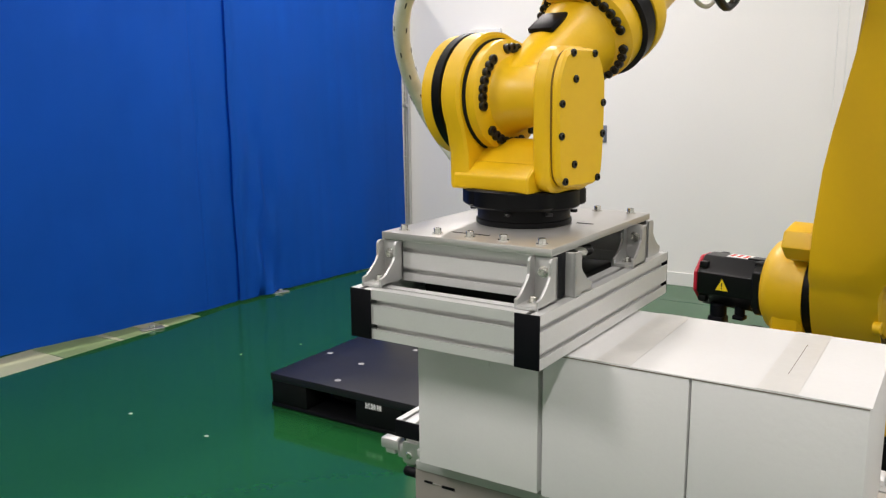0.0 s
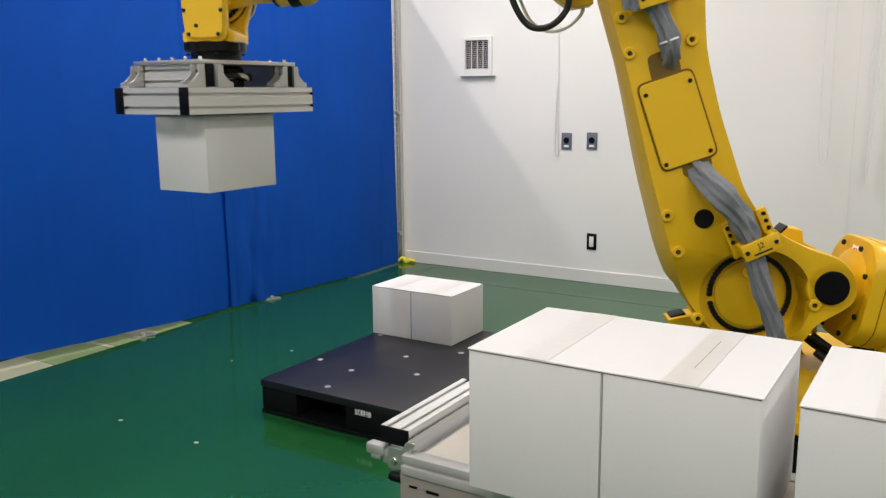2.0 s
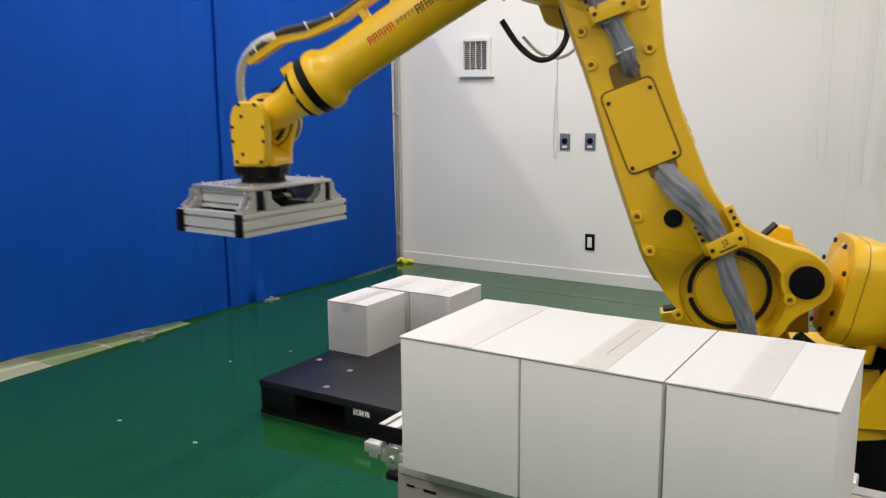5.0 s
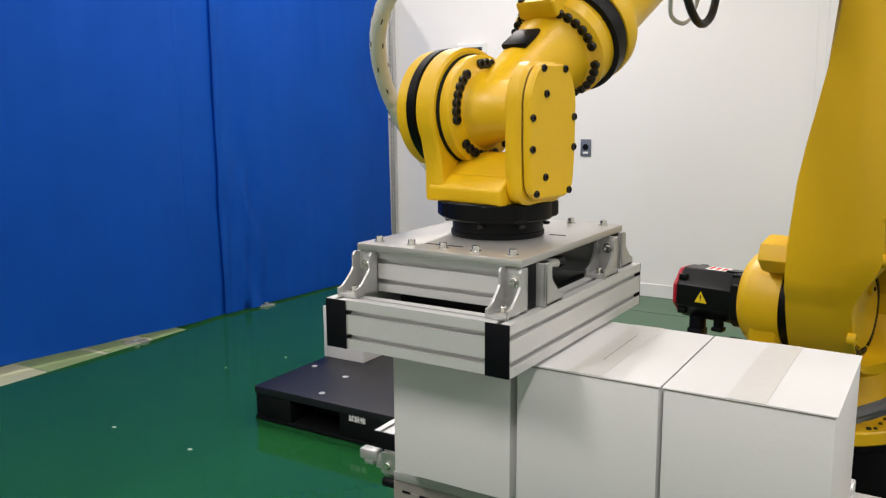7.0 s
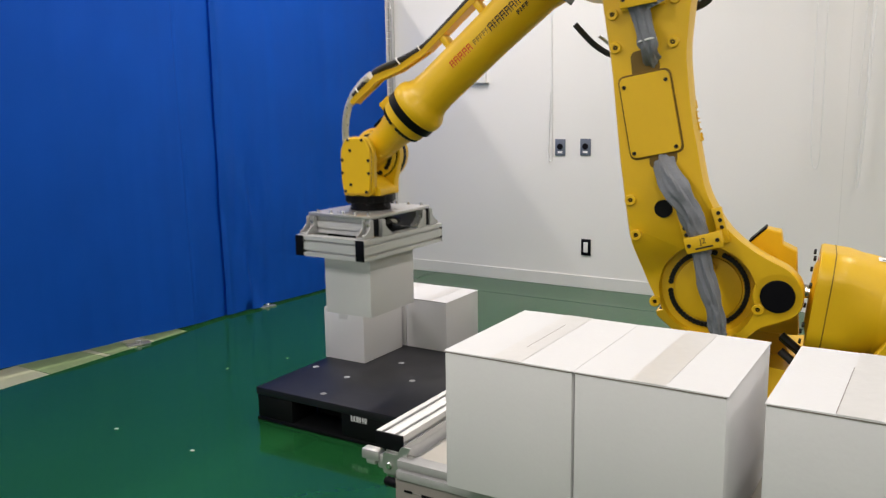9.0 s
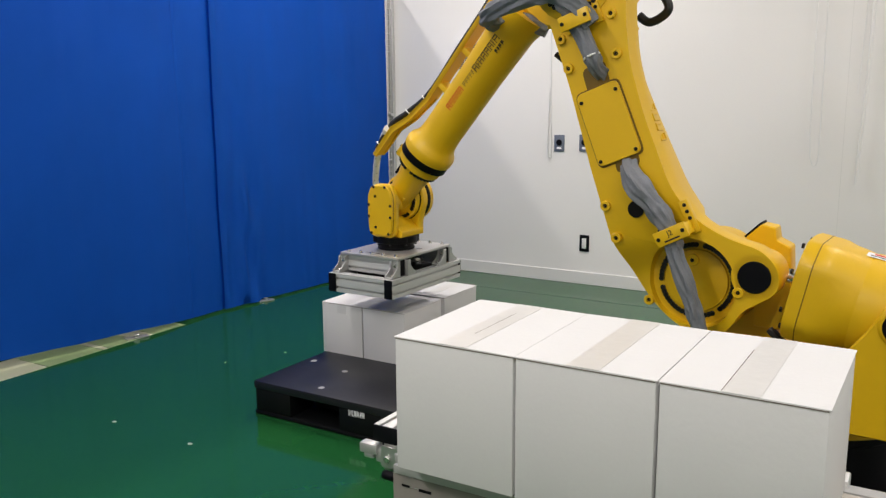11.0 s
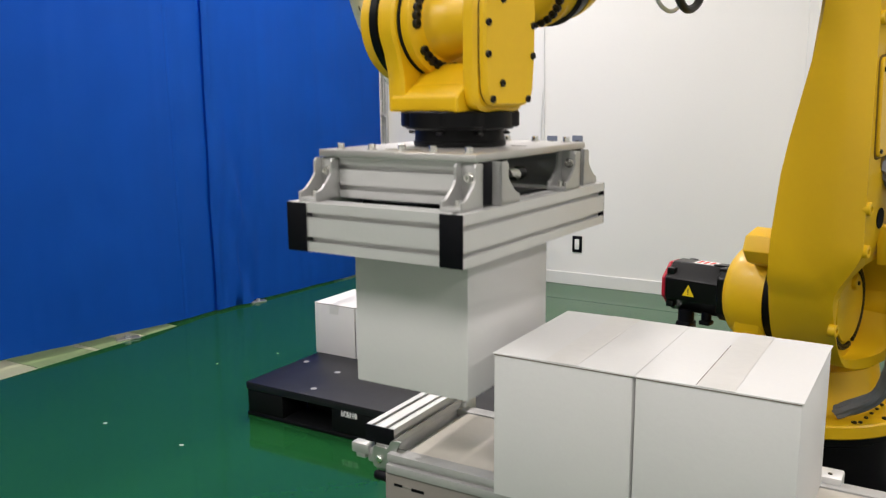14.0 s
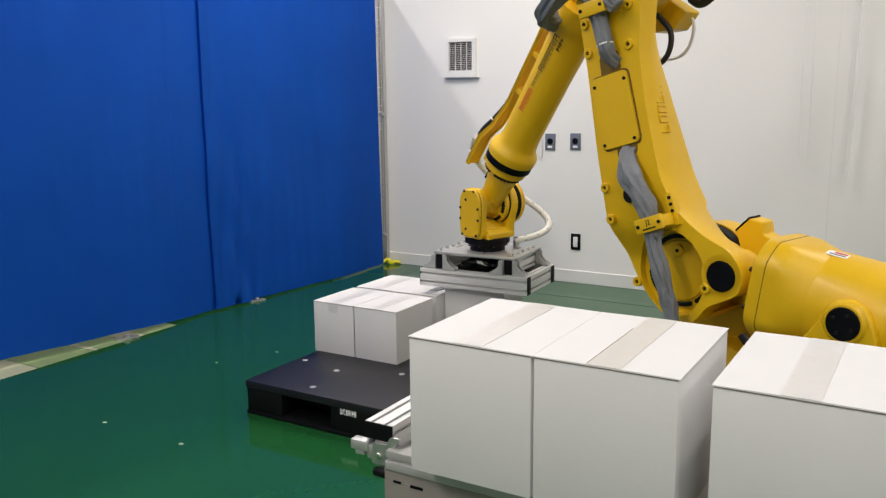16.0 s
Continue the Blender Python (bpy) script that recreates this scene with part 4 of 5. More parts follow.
    tube(bm, [(-0.0085, 0.016 * math.cos(k * math.pi / 12), 0.106 + 0.019 * math.sin(k * math.pi / 12)) for k in range(25)], 0.0016, 6)
    tube(bm, [(-0.0085, -0.011, 0.119), (-0.0085, 0.011, 0.093)], 0.0016, 6)
    part("red_ring", bm, RED_INK, st)
    part("print_bar", one_box(-0.0088, -0.004, 0.096, -0.0078, 0.004, 0.117), BLACK_INK, st)
    bm = bmesh.new()
    slab(bm, rounded([(-0.032, -0.016), (0.032, -0.016), (0.032, 0.016), (-0.032, 0.016)], 0.005), 0.0, 0.001, "xy", 0.0002)
    wl = part("warning_sticker", bm, WHITE_INK, bal, "white warning sticker with red print", at=pose(-0.20, 0.03, 0.1535, -11, 0, 0))
    part("print_bar", one_box(-0.026, -0.012, 0.001, 0.012, -0.003, 0.0016), RED_INK, wl)
    part("print_bar", one_box(-0.026, 0.003, 0.001, 0.022, 0.008, 0.0016), BLACK_INK, wl)
    bm = bmesh.new()
    lathe(bm, [(0.022, 0.0), (0.022, 0.22)], seg=24, axis="X")
    P["balancer_rod"] = part("balancer_rod", bm, CHROME, root, "polished balancer rod")
    bm = bmesh.new()
    slab(bm, rounded([(0.203, 0.800), (0.155, 0.848), (0.110, 0.840), (0.103, 0.800), (0.06, 0.78), (0.04, 0.50), (0.16, 0.50), (0.175, 0.72)], 0.006), 0.01, 0.085, "xz", 0.004)
    part("stop_lug", bm, YELLOW, car, "yellow stop lug beside the balancer")
    part("stop_rubber", one_box(-0.036, 0.012, -0.003, 0.036, 0.083, 0.004, bevel=0.002), RUBBER, car, at=Matrix.Translation((0.181, 0, 0.826)) @ Matrix.Rotation(radians(45), 4, "Y"))

    # forearm: x to the wrist, origin at the wrist centre
    bm = bmesh.new()
    lathe(bm, [(0.08, -0.272), (0.110, -0.274), (0.112, -0.282), (0.112, -0.302), (0.108, -0.315), (0.095, -0.332), (0.086, -0.355), (0.083, -0.40), (0.085, -0.70), (0.092, -0.92), (0.11, -1.0)], seg=64, axis="X")
    fore = P["forearm"] = part("forearm", bm, YELLOW, root, "long yellow tubular forearm")
    bm = bmesh.new()
    lathe(bm, [(0.104, -0.238), (0.108, -0.240), (0.108, -0.271), (0.104, -0.273)], seg=64, axis="X")
    part("wrist_ring", bm, BLACK, fore, "black rotating wrist ring")
    bm = bmesh.new()
    slab(bm, rounded([(-1.0, -0.12), (-1.0, 0.13), (-1.12, 0.16), (-1.38, 0.15), (-1.46, 0.05), (-1.42, -0.12), (-1.34, -0.19), (-1.22, -0.25), (-1.10, -0.23)], 0.04), -0.16, 0.03, "xz", 0.015)
    part("elbow_housing", bm, YELLOW, fore, "yellow elbow housing")
    bm = bmesh.new()
    slab(bm, rounded([(-1.300, -0.318), (-1.360, -0.345), (-1.47, -0.235), (-1.41, -0.175)], 0.012), -0.20, -0.03, "xz", 0.006)
    em = part("elbow_motor", bm, MOTOR, fore, "black servo motor with a red end cover")
    bm = bmesh.new()
    slab(bm, rounded([(-1.306, -0.314), (-1.359, -0.338), (-1.462, -0.233), (-1.41, -0.182)], 0.012), -0.215, -0.20, "xz", 0.003)
    part("end_cover", bm, RED, em, "red end cover")
    bm = bmesh.new()
    tube(bm, smooth_path([(-1.345, -0.10, -0.33), (-1.345, -0.10, -0.375), (-1.325, -0.10, -0.412), (-1.285, -0.10, -0.41), (-1.245, -0.10, -0.385), (-1.24, -0.10, -0.34)], 7), 0.016, 10)
    part("connector_cable", bm, CABLE, em, "black cable with connectors")
    bm = bmesh.new()
    slab(bm, rounded([(-1.046, -0.248), (-1.105, -0.322), (-1.185, -0.328), (-1.18, -0.18), (-1.06, -0.17)], 0.008), -0.23, -0.13, "xz", 0.004)
    part("junction_box", bm, YELLOW, fore, "yellow junction box")
    bm = bmesh.new()
    tube(bm, smooth_path([(-0.925, -0.11, -0.16), (-0.932, -0.12, -0.27), (-0.965, -0.12, -0.345), (-1.03, -0.12, -0.360), (-1.095, -0.12, -0.32), (-1.12, -0.10, -0.24)], 8), 0.011, 10)
    part("cable", bm, CABLE, fore, "looped black cable")
    bm = bmesh.new()
    tube(bm, smooth_path([(-0.955, -0.17, -0.24), (-0.973, -0.20, -0.317), (-1.02, -0.20, -0.369), (-1.082, -0.20, -0.376), (-1.145, -0.20, -0.345), (-1.165, -0.20, -0.30)], 8), 0.006, 8)
    part("cable", bm, WHITE_PL, fore, "thin white cable")
    # lettering along the forearm
    side = Matrix(((-1, 0, 0, 0), (0, 0, 1, 0), (0, 1, 0, 0), (0, 0, 0, 1)))
    roll = lambda a: Matrix.Rotation(radians(a), 4, "X")
    def strokes(widths, gap, h, rad):
        bm = bmesh.new()
        xx = 0.0
        for wd in widths:
            box(bm, -xx - 0.0035, rad, -h, -xx, rad + 0.0008, h)
            box(bm, -xx - wd, rad, h - 0.0045, -xx, rad + 0.0008, h)
            box(bm, -xx - wd, rad, -0.002, -xx, rad + 0.0008, 0.002)
            if wd > 0.012:
                box(bm, -xx - wd, rad, -h, -xx - wd + 0.0035, rad + 0.0008, h)
            xx += wd + gap
        return bm
    part("logo_bars", strokes((0.016, 0.017, 0.017, 0.017, 0.016), 0.005, 0.0135, 0.0838), RED_INK, fore, "plain red logo strokes", at=roll(-3) @ Matrix.Translation((-0.522, 0, 0.004)))
    part("logo_bars", strokes((0.012, 0.011, 0.011, 0.011, 0.009), 0.004, 0.0095, 0.0845), GREY_INK, fore, "small faded print strokes", at=roll(-3) @ Matrix.Translation((-0.640, 0, 0.004)))
    part("logo_bars", strokes((0.019, 0.008, 0.018, 0.018, 0.018, 0.018, 0.006, 0.022), 0.005, 0.0145, 0.0898), BLACK_INK, fore, "plain black type strokes", at=roll(-5) @ Matrix.Translation((-0.718, 0, 0.004)))
    part("logo_bars", strokes((0.011, 0.007, 0.011, 0.011), 0.004, 0.008, 0.0905), BLACK_INK, fore, at=roll(-12) @ Matrix.Translation((-0.828, 0, -0.016)))
    # neck and cross barrel
    bm = bmesh.new()
    loft(bm, [[(x, yc + ry * math.cos(a), rz * math.sin(a)) for a in [2 * math.pi * k / 40 for k in range(40)]] for x, yc, ry, rz in
              ((-0.238, 0, 0.098, 0.098), (-0.205, 0, 0.096, 0.096), (-0.188, -0.003, 0.074, 0.078), (-0.13, -0.008, 0.060, 0.066), (-0.07, -0.010, 0.054, 0.062), (0.0, -0.01, 0.050, 0.058), (0.03, -0.01, 0.035, 0.04))])
    part("wrist_neck", bm, YELLOW, fore, "yellow wrist neck")
    bm = bmesh.new()
    slab(bm, rounded([(-0.235, -0.042), (-0.180, -0.042), (-0.180, 0.042), (-0.235, 0.042)], 0.008), 0.075, 0.108, "xy", 0.004)
    nb = part("neck_pad", bm, YELLOW, fore)
    for x, y in ((-0.222, -0.03), (-0.222, 0.03), (-0.188, -0.03), (-0.188, 0.03)):
        share("bolt", BOLTS, nb, Matrix.Translation((x, y, 0.107)))
    part("neck_plate", one_box(-0.155, -0.034, 0.060, -0.10, 0.018, 0.071, bevel=0.003), RUBBER, fore, "dark cover plate on the neck")
    bm = bmesh.new()
    lathe(bm, [(0.045, 0.075), (0.050, 0.07), (0.052, 0.02), (0.058, -0.012), (0.066, -0.024), (0.090, -0.030), (0.094, -0.034), (0.094, -0.052), (0.085, -0.056)], seg=48, axis="Y")
    br = part("wrist_barrel", bm, YELLOW, fore)
    for a0, a1 in ((20, 80), (110, 170), (200, 260), (285, 345)):
        for k in range(7):
            a = radians(a0 + (a1 - a0) * k / 6)
            share("bolt", BOLTM, br, Matrix.Translation((0.079 * math.cos(a), -0.030, 0.079 * math.sin(a))) @ FACE_N)
    for k in range(24):
        a = radians(-100 + k * 11.5 + (k // 8) * 14)
        share("bolt", BOLTM, fore, Matrix.Translation((-0.197, 0.084 * math.cos(a), 0.084 * math.sin(a))) @ pose(0, 0, 0, 0, 90, 0))
    bm = bmesh.new()
    slab(bm, rounded([(-0.02, -0.068), (0.022, -0.070), (0.026, -0.030), (0.010, -0.020), (-0.018, -0.022)], 0.008), -0.032, 0.030, "xz", 0.005)
    part("barrel_rib", bm, YELLOW, fore, "raised yellow casting block", at=Matrix.Rotation(radians(62), 4, "Y"))
    bm = bmesh.new()
    disc(bm, 0.0965, -0.058, -0.051, (0, 0, 0), "Y", 0.001, 48)
    part("joint_gap", bm, DARKV, fore, "thin dark joint gap")
    # cable tray with bent end
    tray = [(-0.98, 0.155), (-0.46, 0.150), (-0.33, 0.175), (-0.24, 0.215), (-0.09, 0.215), (-0.085, 0.195), (-0.23, 0.190), (-0.32, 0.155), (-0.45, 0.130), (-0.98, 0.135)]
    bm = bmesh.new()
    slab(bm, tray, -0.05, -0.038, "xz", 0.001)
    slab(bm, [(x, z - 0.006) for x, z in tray], 0.012, 0.024, "xz", 0.001)
    box(bm, -0.98, -0.05, 0.128, -0.46, 0.024, 0.140)
    part("cable_tray", bm, YELLOW, fore, "bent yellow cable tray", at=pose(0, 0, 0))
    bm = bmesh.new()
    loft(bm, [[(x, y, z) for y in (-0.05, 0.024) for z in ((z0, z0 + 0.010) if y < 0 else (z0 + 0.010, z0))] for x, z0 in ((-0.46, 0.134), (-0.33, 0.158), (-0.24, 0.196), (-0.085, 0.196))])
    part("tray_floor", bm, YELLOW, fore)
    for x in (-0.92, -0.72, -0.54):
        part("tray_stand", one_box(x - 0.012, -0.045, 0.08, x + 0.012, 0.02, 0.135, bevel=0.003), YELLOW, fore)
    bm = bmesh.new()
    tube(bm, smooth_path([(-1.15, -0.01, 0.22), (-0.98, -0.012, 0.166), (-0.70, -0.012, 0.158), (-0.47, -0.012, 0.156), (-0.34, -0.012, 0.19), (-0.24, -0.012, 0.225), (-0.10, -0.012, 0.222)], 6), 0.014, 12)
    part("tray_cable", bm, CABLE, fore, "black cable lying in the tray")
    for x, z in ((-0.44, 0.16), (-0.34, 0.19), (-0.22, 0.225), (-0.13, 0.222)):
        part("cable_tie", one_box(x - 0.0025, -0.030, z - 0.018, x + 0.0025, 0.006, z + 0.017, bevel=0.002), WHITE_PL, fore, "white cable tie")
    bm = bmesh.new()
    pts = smooth_path([(-1.212, 0.375, -0.40), (-1.226, 0.388, -0.345), (-1.230, 0.40, -0.305), (-1.212, 0.40, -0.245), (-1.150, 0.36, -0.160), (-1.055, 0.29, -0.070), (-0.965, 0.21, 0.010), (-0.918, 0.14, 0.045), (-0.915, 0.085, 0.040), (-0.955, 0.045, 0.0), (-0.985, 0.02, -0.06), (-1.0, 0.0, -0.12)], 9)
    tube(bm, pts, [float(np.interp(i / len(pts), [0, 0.15, 0.4, 0.6, 0.72, 1.0], [0.026, 0.029, 0.034, 0.031, 0.037, 0.028])) for i in range(len(pts))], 40, 0.07, 0.13)
    part("cable_sleeve", bm, CLOTH, fore, "grey fabric cable sleeve")

    # hand: stays upright below the wrist centre
    bm = bmesh.new()
    slab(bm, rounded([(-0.082, -0.155), (0.082, -0.155), (0.084, -0.130), (0.060, -0.108), (-0.060, -0.108), (-0.084, -0.130)], 0.005), -0.088, 0.07, "xz", 0.003)
    hand = P["hand"] = part("hand", bm, YELLOW, root, "yellow wrist hand with a screwed side cover")
    bm = bmesh.new()
    slab(bm, rounded([(-0.064, -0.155), (0.064, -0.155), (0.070, -0.06), (0.070, 0.03), (0.045, 0.078), (-0.045, 0.078), (-0.070, 0.03), (-0.070, -0.06)], 0.03), 0.066, 0.098, "xz", 0.006)
    part("cover_housing", bm, YELLOW, hand)
    bm = bmesh.new()
    slab(bm, rounded([(-0.058, -0.145), (0.058, -0.145), (0.066, -0.06), (0.066, 0.03), (0.042, 0.074), (-0.042, 0.074), (-0.066, 0.03), (-0.066, -0.06)], 0.028), 0.100, 0.116, "xz", 0.004)
    cv = part("side_cover", bm, YELLOW, hand, "yellow screwed side cover")
    bm = bmesh.new()
    slab(bm, rounded([(-0.056, -0.143), (0.056, -0.143), (0.064, -0.06), (0.064, 0.03), (0.040, 0.072), (-0.040, 0.072), (-0.064, 0.03), (-0.064, -0.06)], 0.028), 0.0975, 0.1005, "xz", 0.0005)
    part("cover_gap", bm, DARKY, hand)
    for x, z in ((-0.030, 0.066), (0.030, 0.066), (-0.058, -0.012), (0.058, -0.012), (-0.058, -0.062), (0.058, -0.062), (-0.046, -0.134), (0.046, -0.134), (0.022, 0.026), (0.022, -0.108)):
        share("bolt", BOLTS, cv, Matrix.Translation((x, 0.1145, z)) @ FACE_N)
    cheek = [(0.107 * math.cos(radians(q)), 0.107 * math.sin(radians(q))) for q in range(-28, 209, 6)] + [(-0.082, -0.10), (-0.080, -0.155), (0.080, -0.155), (0.082, -0.10)]
    bm = bmesh.new()
    slab(bm, cheek, -0.098, -0.057, "xz", 0.005)
    part("hand_disc", bm, YELLOW, hand, "round yellow hand cheek")
    bm = bmesh.new()
    lathe(bm, [(0.104, -0.098), (0.1075, -0.100), (0.1075, -0.116), (0.104, -0.118)], seg=56, axis="Y")
    part("hand_ring", bm, BLACK, hand, "black ring round the hand disc")
    bm = bmesh.new()
    lathe(bm, [(0.098, -0.117), (0.1055, -0.119), (0.104, -0.142), (0.094, -0.148), (0.02, -0.150)], seg=56, axis="Y")
    part("hand_back", bm, YELLOW, hand)
    bm = bmesh.new()
    slab(bm, rounded([(-0.07, -0.12), (0.07, -0.12), (0.02, -0.072), (-0.02, -0.072)], 0.02), -0.07, 0.066, "xz", 0.006)
    part("hand_web", bm, YELLOW, hand)
    bm = bmesh.new()
    lathe(bm, [(0.080, -0.215), (0.082, -0.213), (0.082, -0.206), (0.0795, -0.205), (0.0795, -0.186), (0.094, -0.185), (0.097, -0.182), (0.097, -0.156), (0.094, -0.153)], seg=56)
    fl = part("tool_flange", bm, BLACK, hand, "black tool flange")
    bm = bmesh.new()
    slab(bm, rounded([(-0.090, -0.050), (-0.060, -0.090), (0.060, -0.090), (0.090, -0.050), (0.090, 0.050), (0.060, 0.090), (-0.060, 0.090), (-0.090, 0.050)], 0.012), -0.182, -0.154, "xy", 0.003)
    part("flange_plate", bm, BLACK, fl, "black flange plate with flats")
    for a in (235, 262):
        bm = bmesh.new()
        disc(bm, 0.008, -0.200, -0.186, (0.088 * math.cos(radians(a)), 0.088 * math.sin(radians(a)), 0), "Z", 0.002, 12)
        part("grease_fitting", bm, CHROME, fl, "small steel fitting")
    for a in (200, 225, 250, 275, 300, 20, 65, 110, 155):
        share("bolt", BOLTS, fl, Matrix.Translation((0.088 * math.cos(radians(a)), 0.088 * math.sin(radians(a)), -0.189)) @ pose(0, 0, 0, 180, 0, 0))
    return root, P


ROBOT, RP = robot()


# ---- gripper: origin in the middle of its underside, long side along y ----
def bracket():
    """Cast angle bracket: foot on z = 0 reaching to -y, back plate at y = 0."""
    bm = bmesh.new()
    w = 0.019
    box(bm, -w, -0.006, 0.0, w, 0.0, 0.068, 0.0015)
    box(bm, -w, -0.062, 0.0, w, -0.004, 0.006, 0.0015)
    for s in (-w, w - 0.004):
        slab(bm, [(0.0, 0.0), (-0.062, 0.0), (-0.062, 0.014), (-0.052, 0.016), (-0.044, 0.021), (-0.027, 0.036), (-0.022, 0.043), (-0.022, 0.063), (-0.018, 0.068), (0.0, 0.068)], s, s + 0.004, "yz", 0.0006)
    return mesh_of("bracket", bm, CAST)


def screw_mesh():
    bm = bmesh.new()
    lathe(bm, [(0.009, 0.0), (0.009, 0.002), (0.0062, 0.0022), (0.0062, 0.009), (0.0055, 0.010), (0.003, 0.010), (0.003, 0.006)], seg=14)
    return mesh_of("screw", bm, CHROME)


def gripper():
    root = empty("vacuum_gripper", pose(0, 0, 0), label="grey aluminium frame vacuum gripper with black end caps", category="gripper")
    W, L = 0.336, 0.543
    side = mesh_of("side_profile", bar(P40x80, L - 0.006), ALU)
    for s in (-1, 1):
        share("side_profile", side, root, pose(s * (W / 2 - 0.02), 0, 0))
        for e in (-1, 1):
            y = e * (L / 2 - 0.003)
            part("end_cap", one_box(s * (W / 2 - 0.02) - 0.02, min(y, y + e * 0.003), 0.0, s * (W / 2 - 0.02) + 0.02, max(y, y + e * 0.003), 0.08, bevel=0.001), RUBBER, root, "black plastic end cap")
    cross = mesh_of("cross_profile", bar(P40x80, W - 0.081), ALU)
    for e in (-1, 1):
        share("cross_profile", cross, root, pose(0, e * (L / 2 - 0.025), 0, 0, 0, 90))
    UP = profile(0.04, 0.068, [0.017, 0.051], [0.02])
    upper = mesh_of("upper_profile", bar(UP, 0.296), ALU)
    for e in (-1, 1):
        share("upper_profile", upper, root, pose(0, e * 0.172, 0.082, 0, 0, 90))
        for s in (-1, 1):
            x = s * 0.148
            part("end_cap", one_box(min(x, x + s * 0.003), e * 0.172 - 0.02, 0.082, max(x, x + s * 0.003), e * 0.172 + 0.02, 0.150, bevel=0.001), RUBBER, root, "black plastic end cap")
    part("top_plate", one_box(-0.153, -0.205, 0.150, 0.153, 0.205, 0.162, bevel=0.0015), PLATE, root, "grey milled mounting plate")
    br, sc = bracket(), screw_mesh()
    for e in (-1, 1):
        for s in (-1, 1):
            b = share("bracket", br, root, pose(s * 0.138, e * 0.1925, 0.0805, 0, 0, 0 if e < 0 else 180))
            share("screw", sc, b, pose(0, -0.040, 0.006))
            share("screw", sc, b, pose(0, -0.006, 0.046, 90, 0, 0))
            b = share("bracket", br, root, pose(s * 0.148, e * 0.1515, 0.0805, 0, 0, 180 if e < 0 else 0))
            share("screw", sc, b, pose(0, -0.042, 0.006))
            share("screw", sc, b, pose(0, -0.006, 0.046, 90, 0, 0))
    for x, y in ((-0.125, -0.18), (-0.06, -0.18), (0.0, -0.18), (0.06, -0.18), (0.125, -0.18), (0.125, 0.18), (0.06, 0.18), (0.0, 0.18), (-0.06, 0.18), (-0.125, 0.18)):
        share("screw", sc, root, pose(x, y, 0.162))
    for x0, y0, x1, y1 in ((-0.05, -0.155, 0.02, -0.150), (0.085, 0.03, 0.115, 0.036), (-0.1, 0.12, -0.05, 0.126)):
        part("plate_slot", one_box(x0, y0, 0.1618, x1, y1, 0.1624), DARKV, root, "narrow slot in the plate")
    part("suction_pad", one_box(-0.112, -0.175, -0.005, 0.112, 0.145, 0.012, bevel=0.003), RUBBER, root, "black foam suction pad")
    part("vacuum_box", one_box(-0.10, -0.16, 0.012, 0.10, 0.16, 0.075, bevel=0.004), BLACK, root, "dark vacuum chamber inside the frame")
    bm = bmesh.new()
    disc(bm, 0.085, 0.076, 0.148, ch=0.01, seg=40)
    part("vacuum_drum", bm, BLACK, root, "dark drum under the plate")
    bm = bmesh.new()
    lathe(bm, [(0.014, 0.1618), (0.014, 0.19), (0.011, 0.192), (0.011, 0.21)], (-0.13, 0.09, 0), "Z", 18)
    part("hose_fitting", bm, STEEL, root, "metal hose fitting")
    for k in range(3):
        bm = bmesh.new()
        tube(bm, smooth_path([(0.06 - 0.03 * k, -0.10, 0.10), (0.10, -0.03 + 0.03 * k, 0.118), (0.08, 0.06, 0.105), (0.02, 0.12, 0.11)], 5), 0.008, 8)
        part("inner_tube", bm, HOSE if k == 1 else CABLE, root)
    return root


GRIP = gripper()

# white hose between the cable tray and the gripper, in short rigid links
NL = 30
bm = bmesh.new()
lathe(bm, [(0.0150, -0.024), (0.0155, -0.022), (0.0155, 0.022), (0.0150, 0.024)], seg=20)
LINK = mesh_of("hose_link", bm, HOSE)
HOSES = [share("hose_link", LINK, ROBOT, pose(0, 0, 0)) for _ in range(NL)]
bm = bmesh.new()
for k in range(4):
    q = math.pi * k / 2 + 0.4
    slab(bm, [(-0.0012, -0.006), (0.0012, -0.006), (0.0012, 0.006), (-0.0012, 0.006)], 0.0154, 0.0161, "xz", 0.0001)
    bm.verts.ensure_lookup_table()
    bmesh.ops.rotate(bm, verts=bm.verts[-16:], cent=(0, 0, 0), matrix=Matrix.Rotation(q, 3, "Z"))
MARKM = mesh_of("print_mark", bm, BLACK_INK, 0)
for k, ob in enumerate(HOSES):
    if k % 2 == 0:
        share("print_mark", MARKM, ob, pose(0, 0, 0, 0, 0, 25 * (k % 3)))
HOSES[0]["label"] = "milky white corrugated vacuum hose link"

# cartons that move
MOVERS = {k: placed(pose(0, 0, 0)) for k in ("first", "second", "third", "fourth", "fifth", "sixth")}
part("flap_slit", one_box(-0.0005, -BB * 0.24, BC + 0.0003, 0.0005, BB * 0.28, BC + 0.0008), CARTON_E, MOVERS["third"], "brown slit between the flaps")
part("flap_slit", one_box(-0.0271, -BB * 0.49, BC + 0.0003, -0.0263, BB * 0.22, BC + 0.0009), CARTON_E, MOVERS["fifth"], "brown slit beside the tape")
for k in ("first",):
    part("tape_end", one_box(-0.026, -BB / 2 + 0.0003, BC - 0.044, 0.026, -BB / 2 + 0.0011, BC - 0.004), TAPE_E, MOVERS[k], "clear tape end folded down")
BELTZ, BY = 0.665, -1.320 + BB / 2


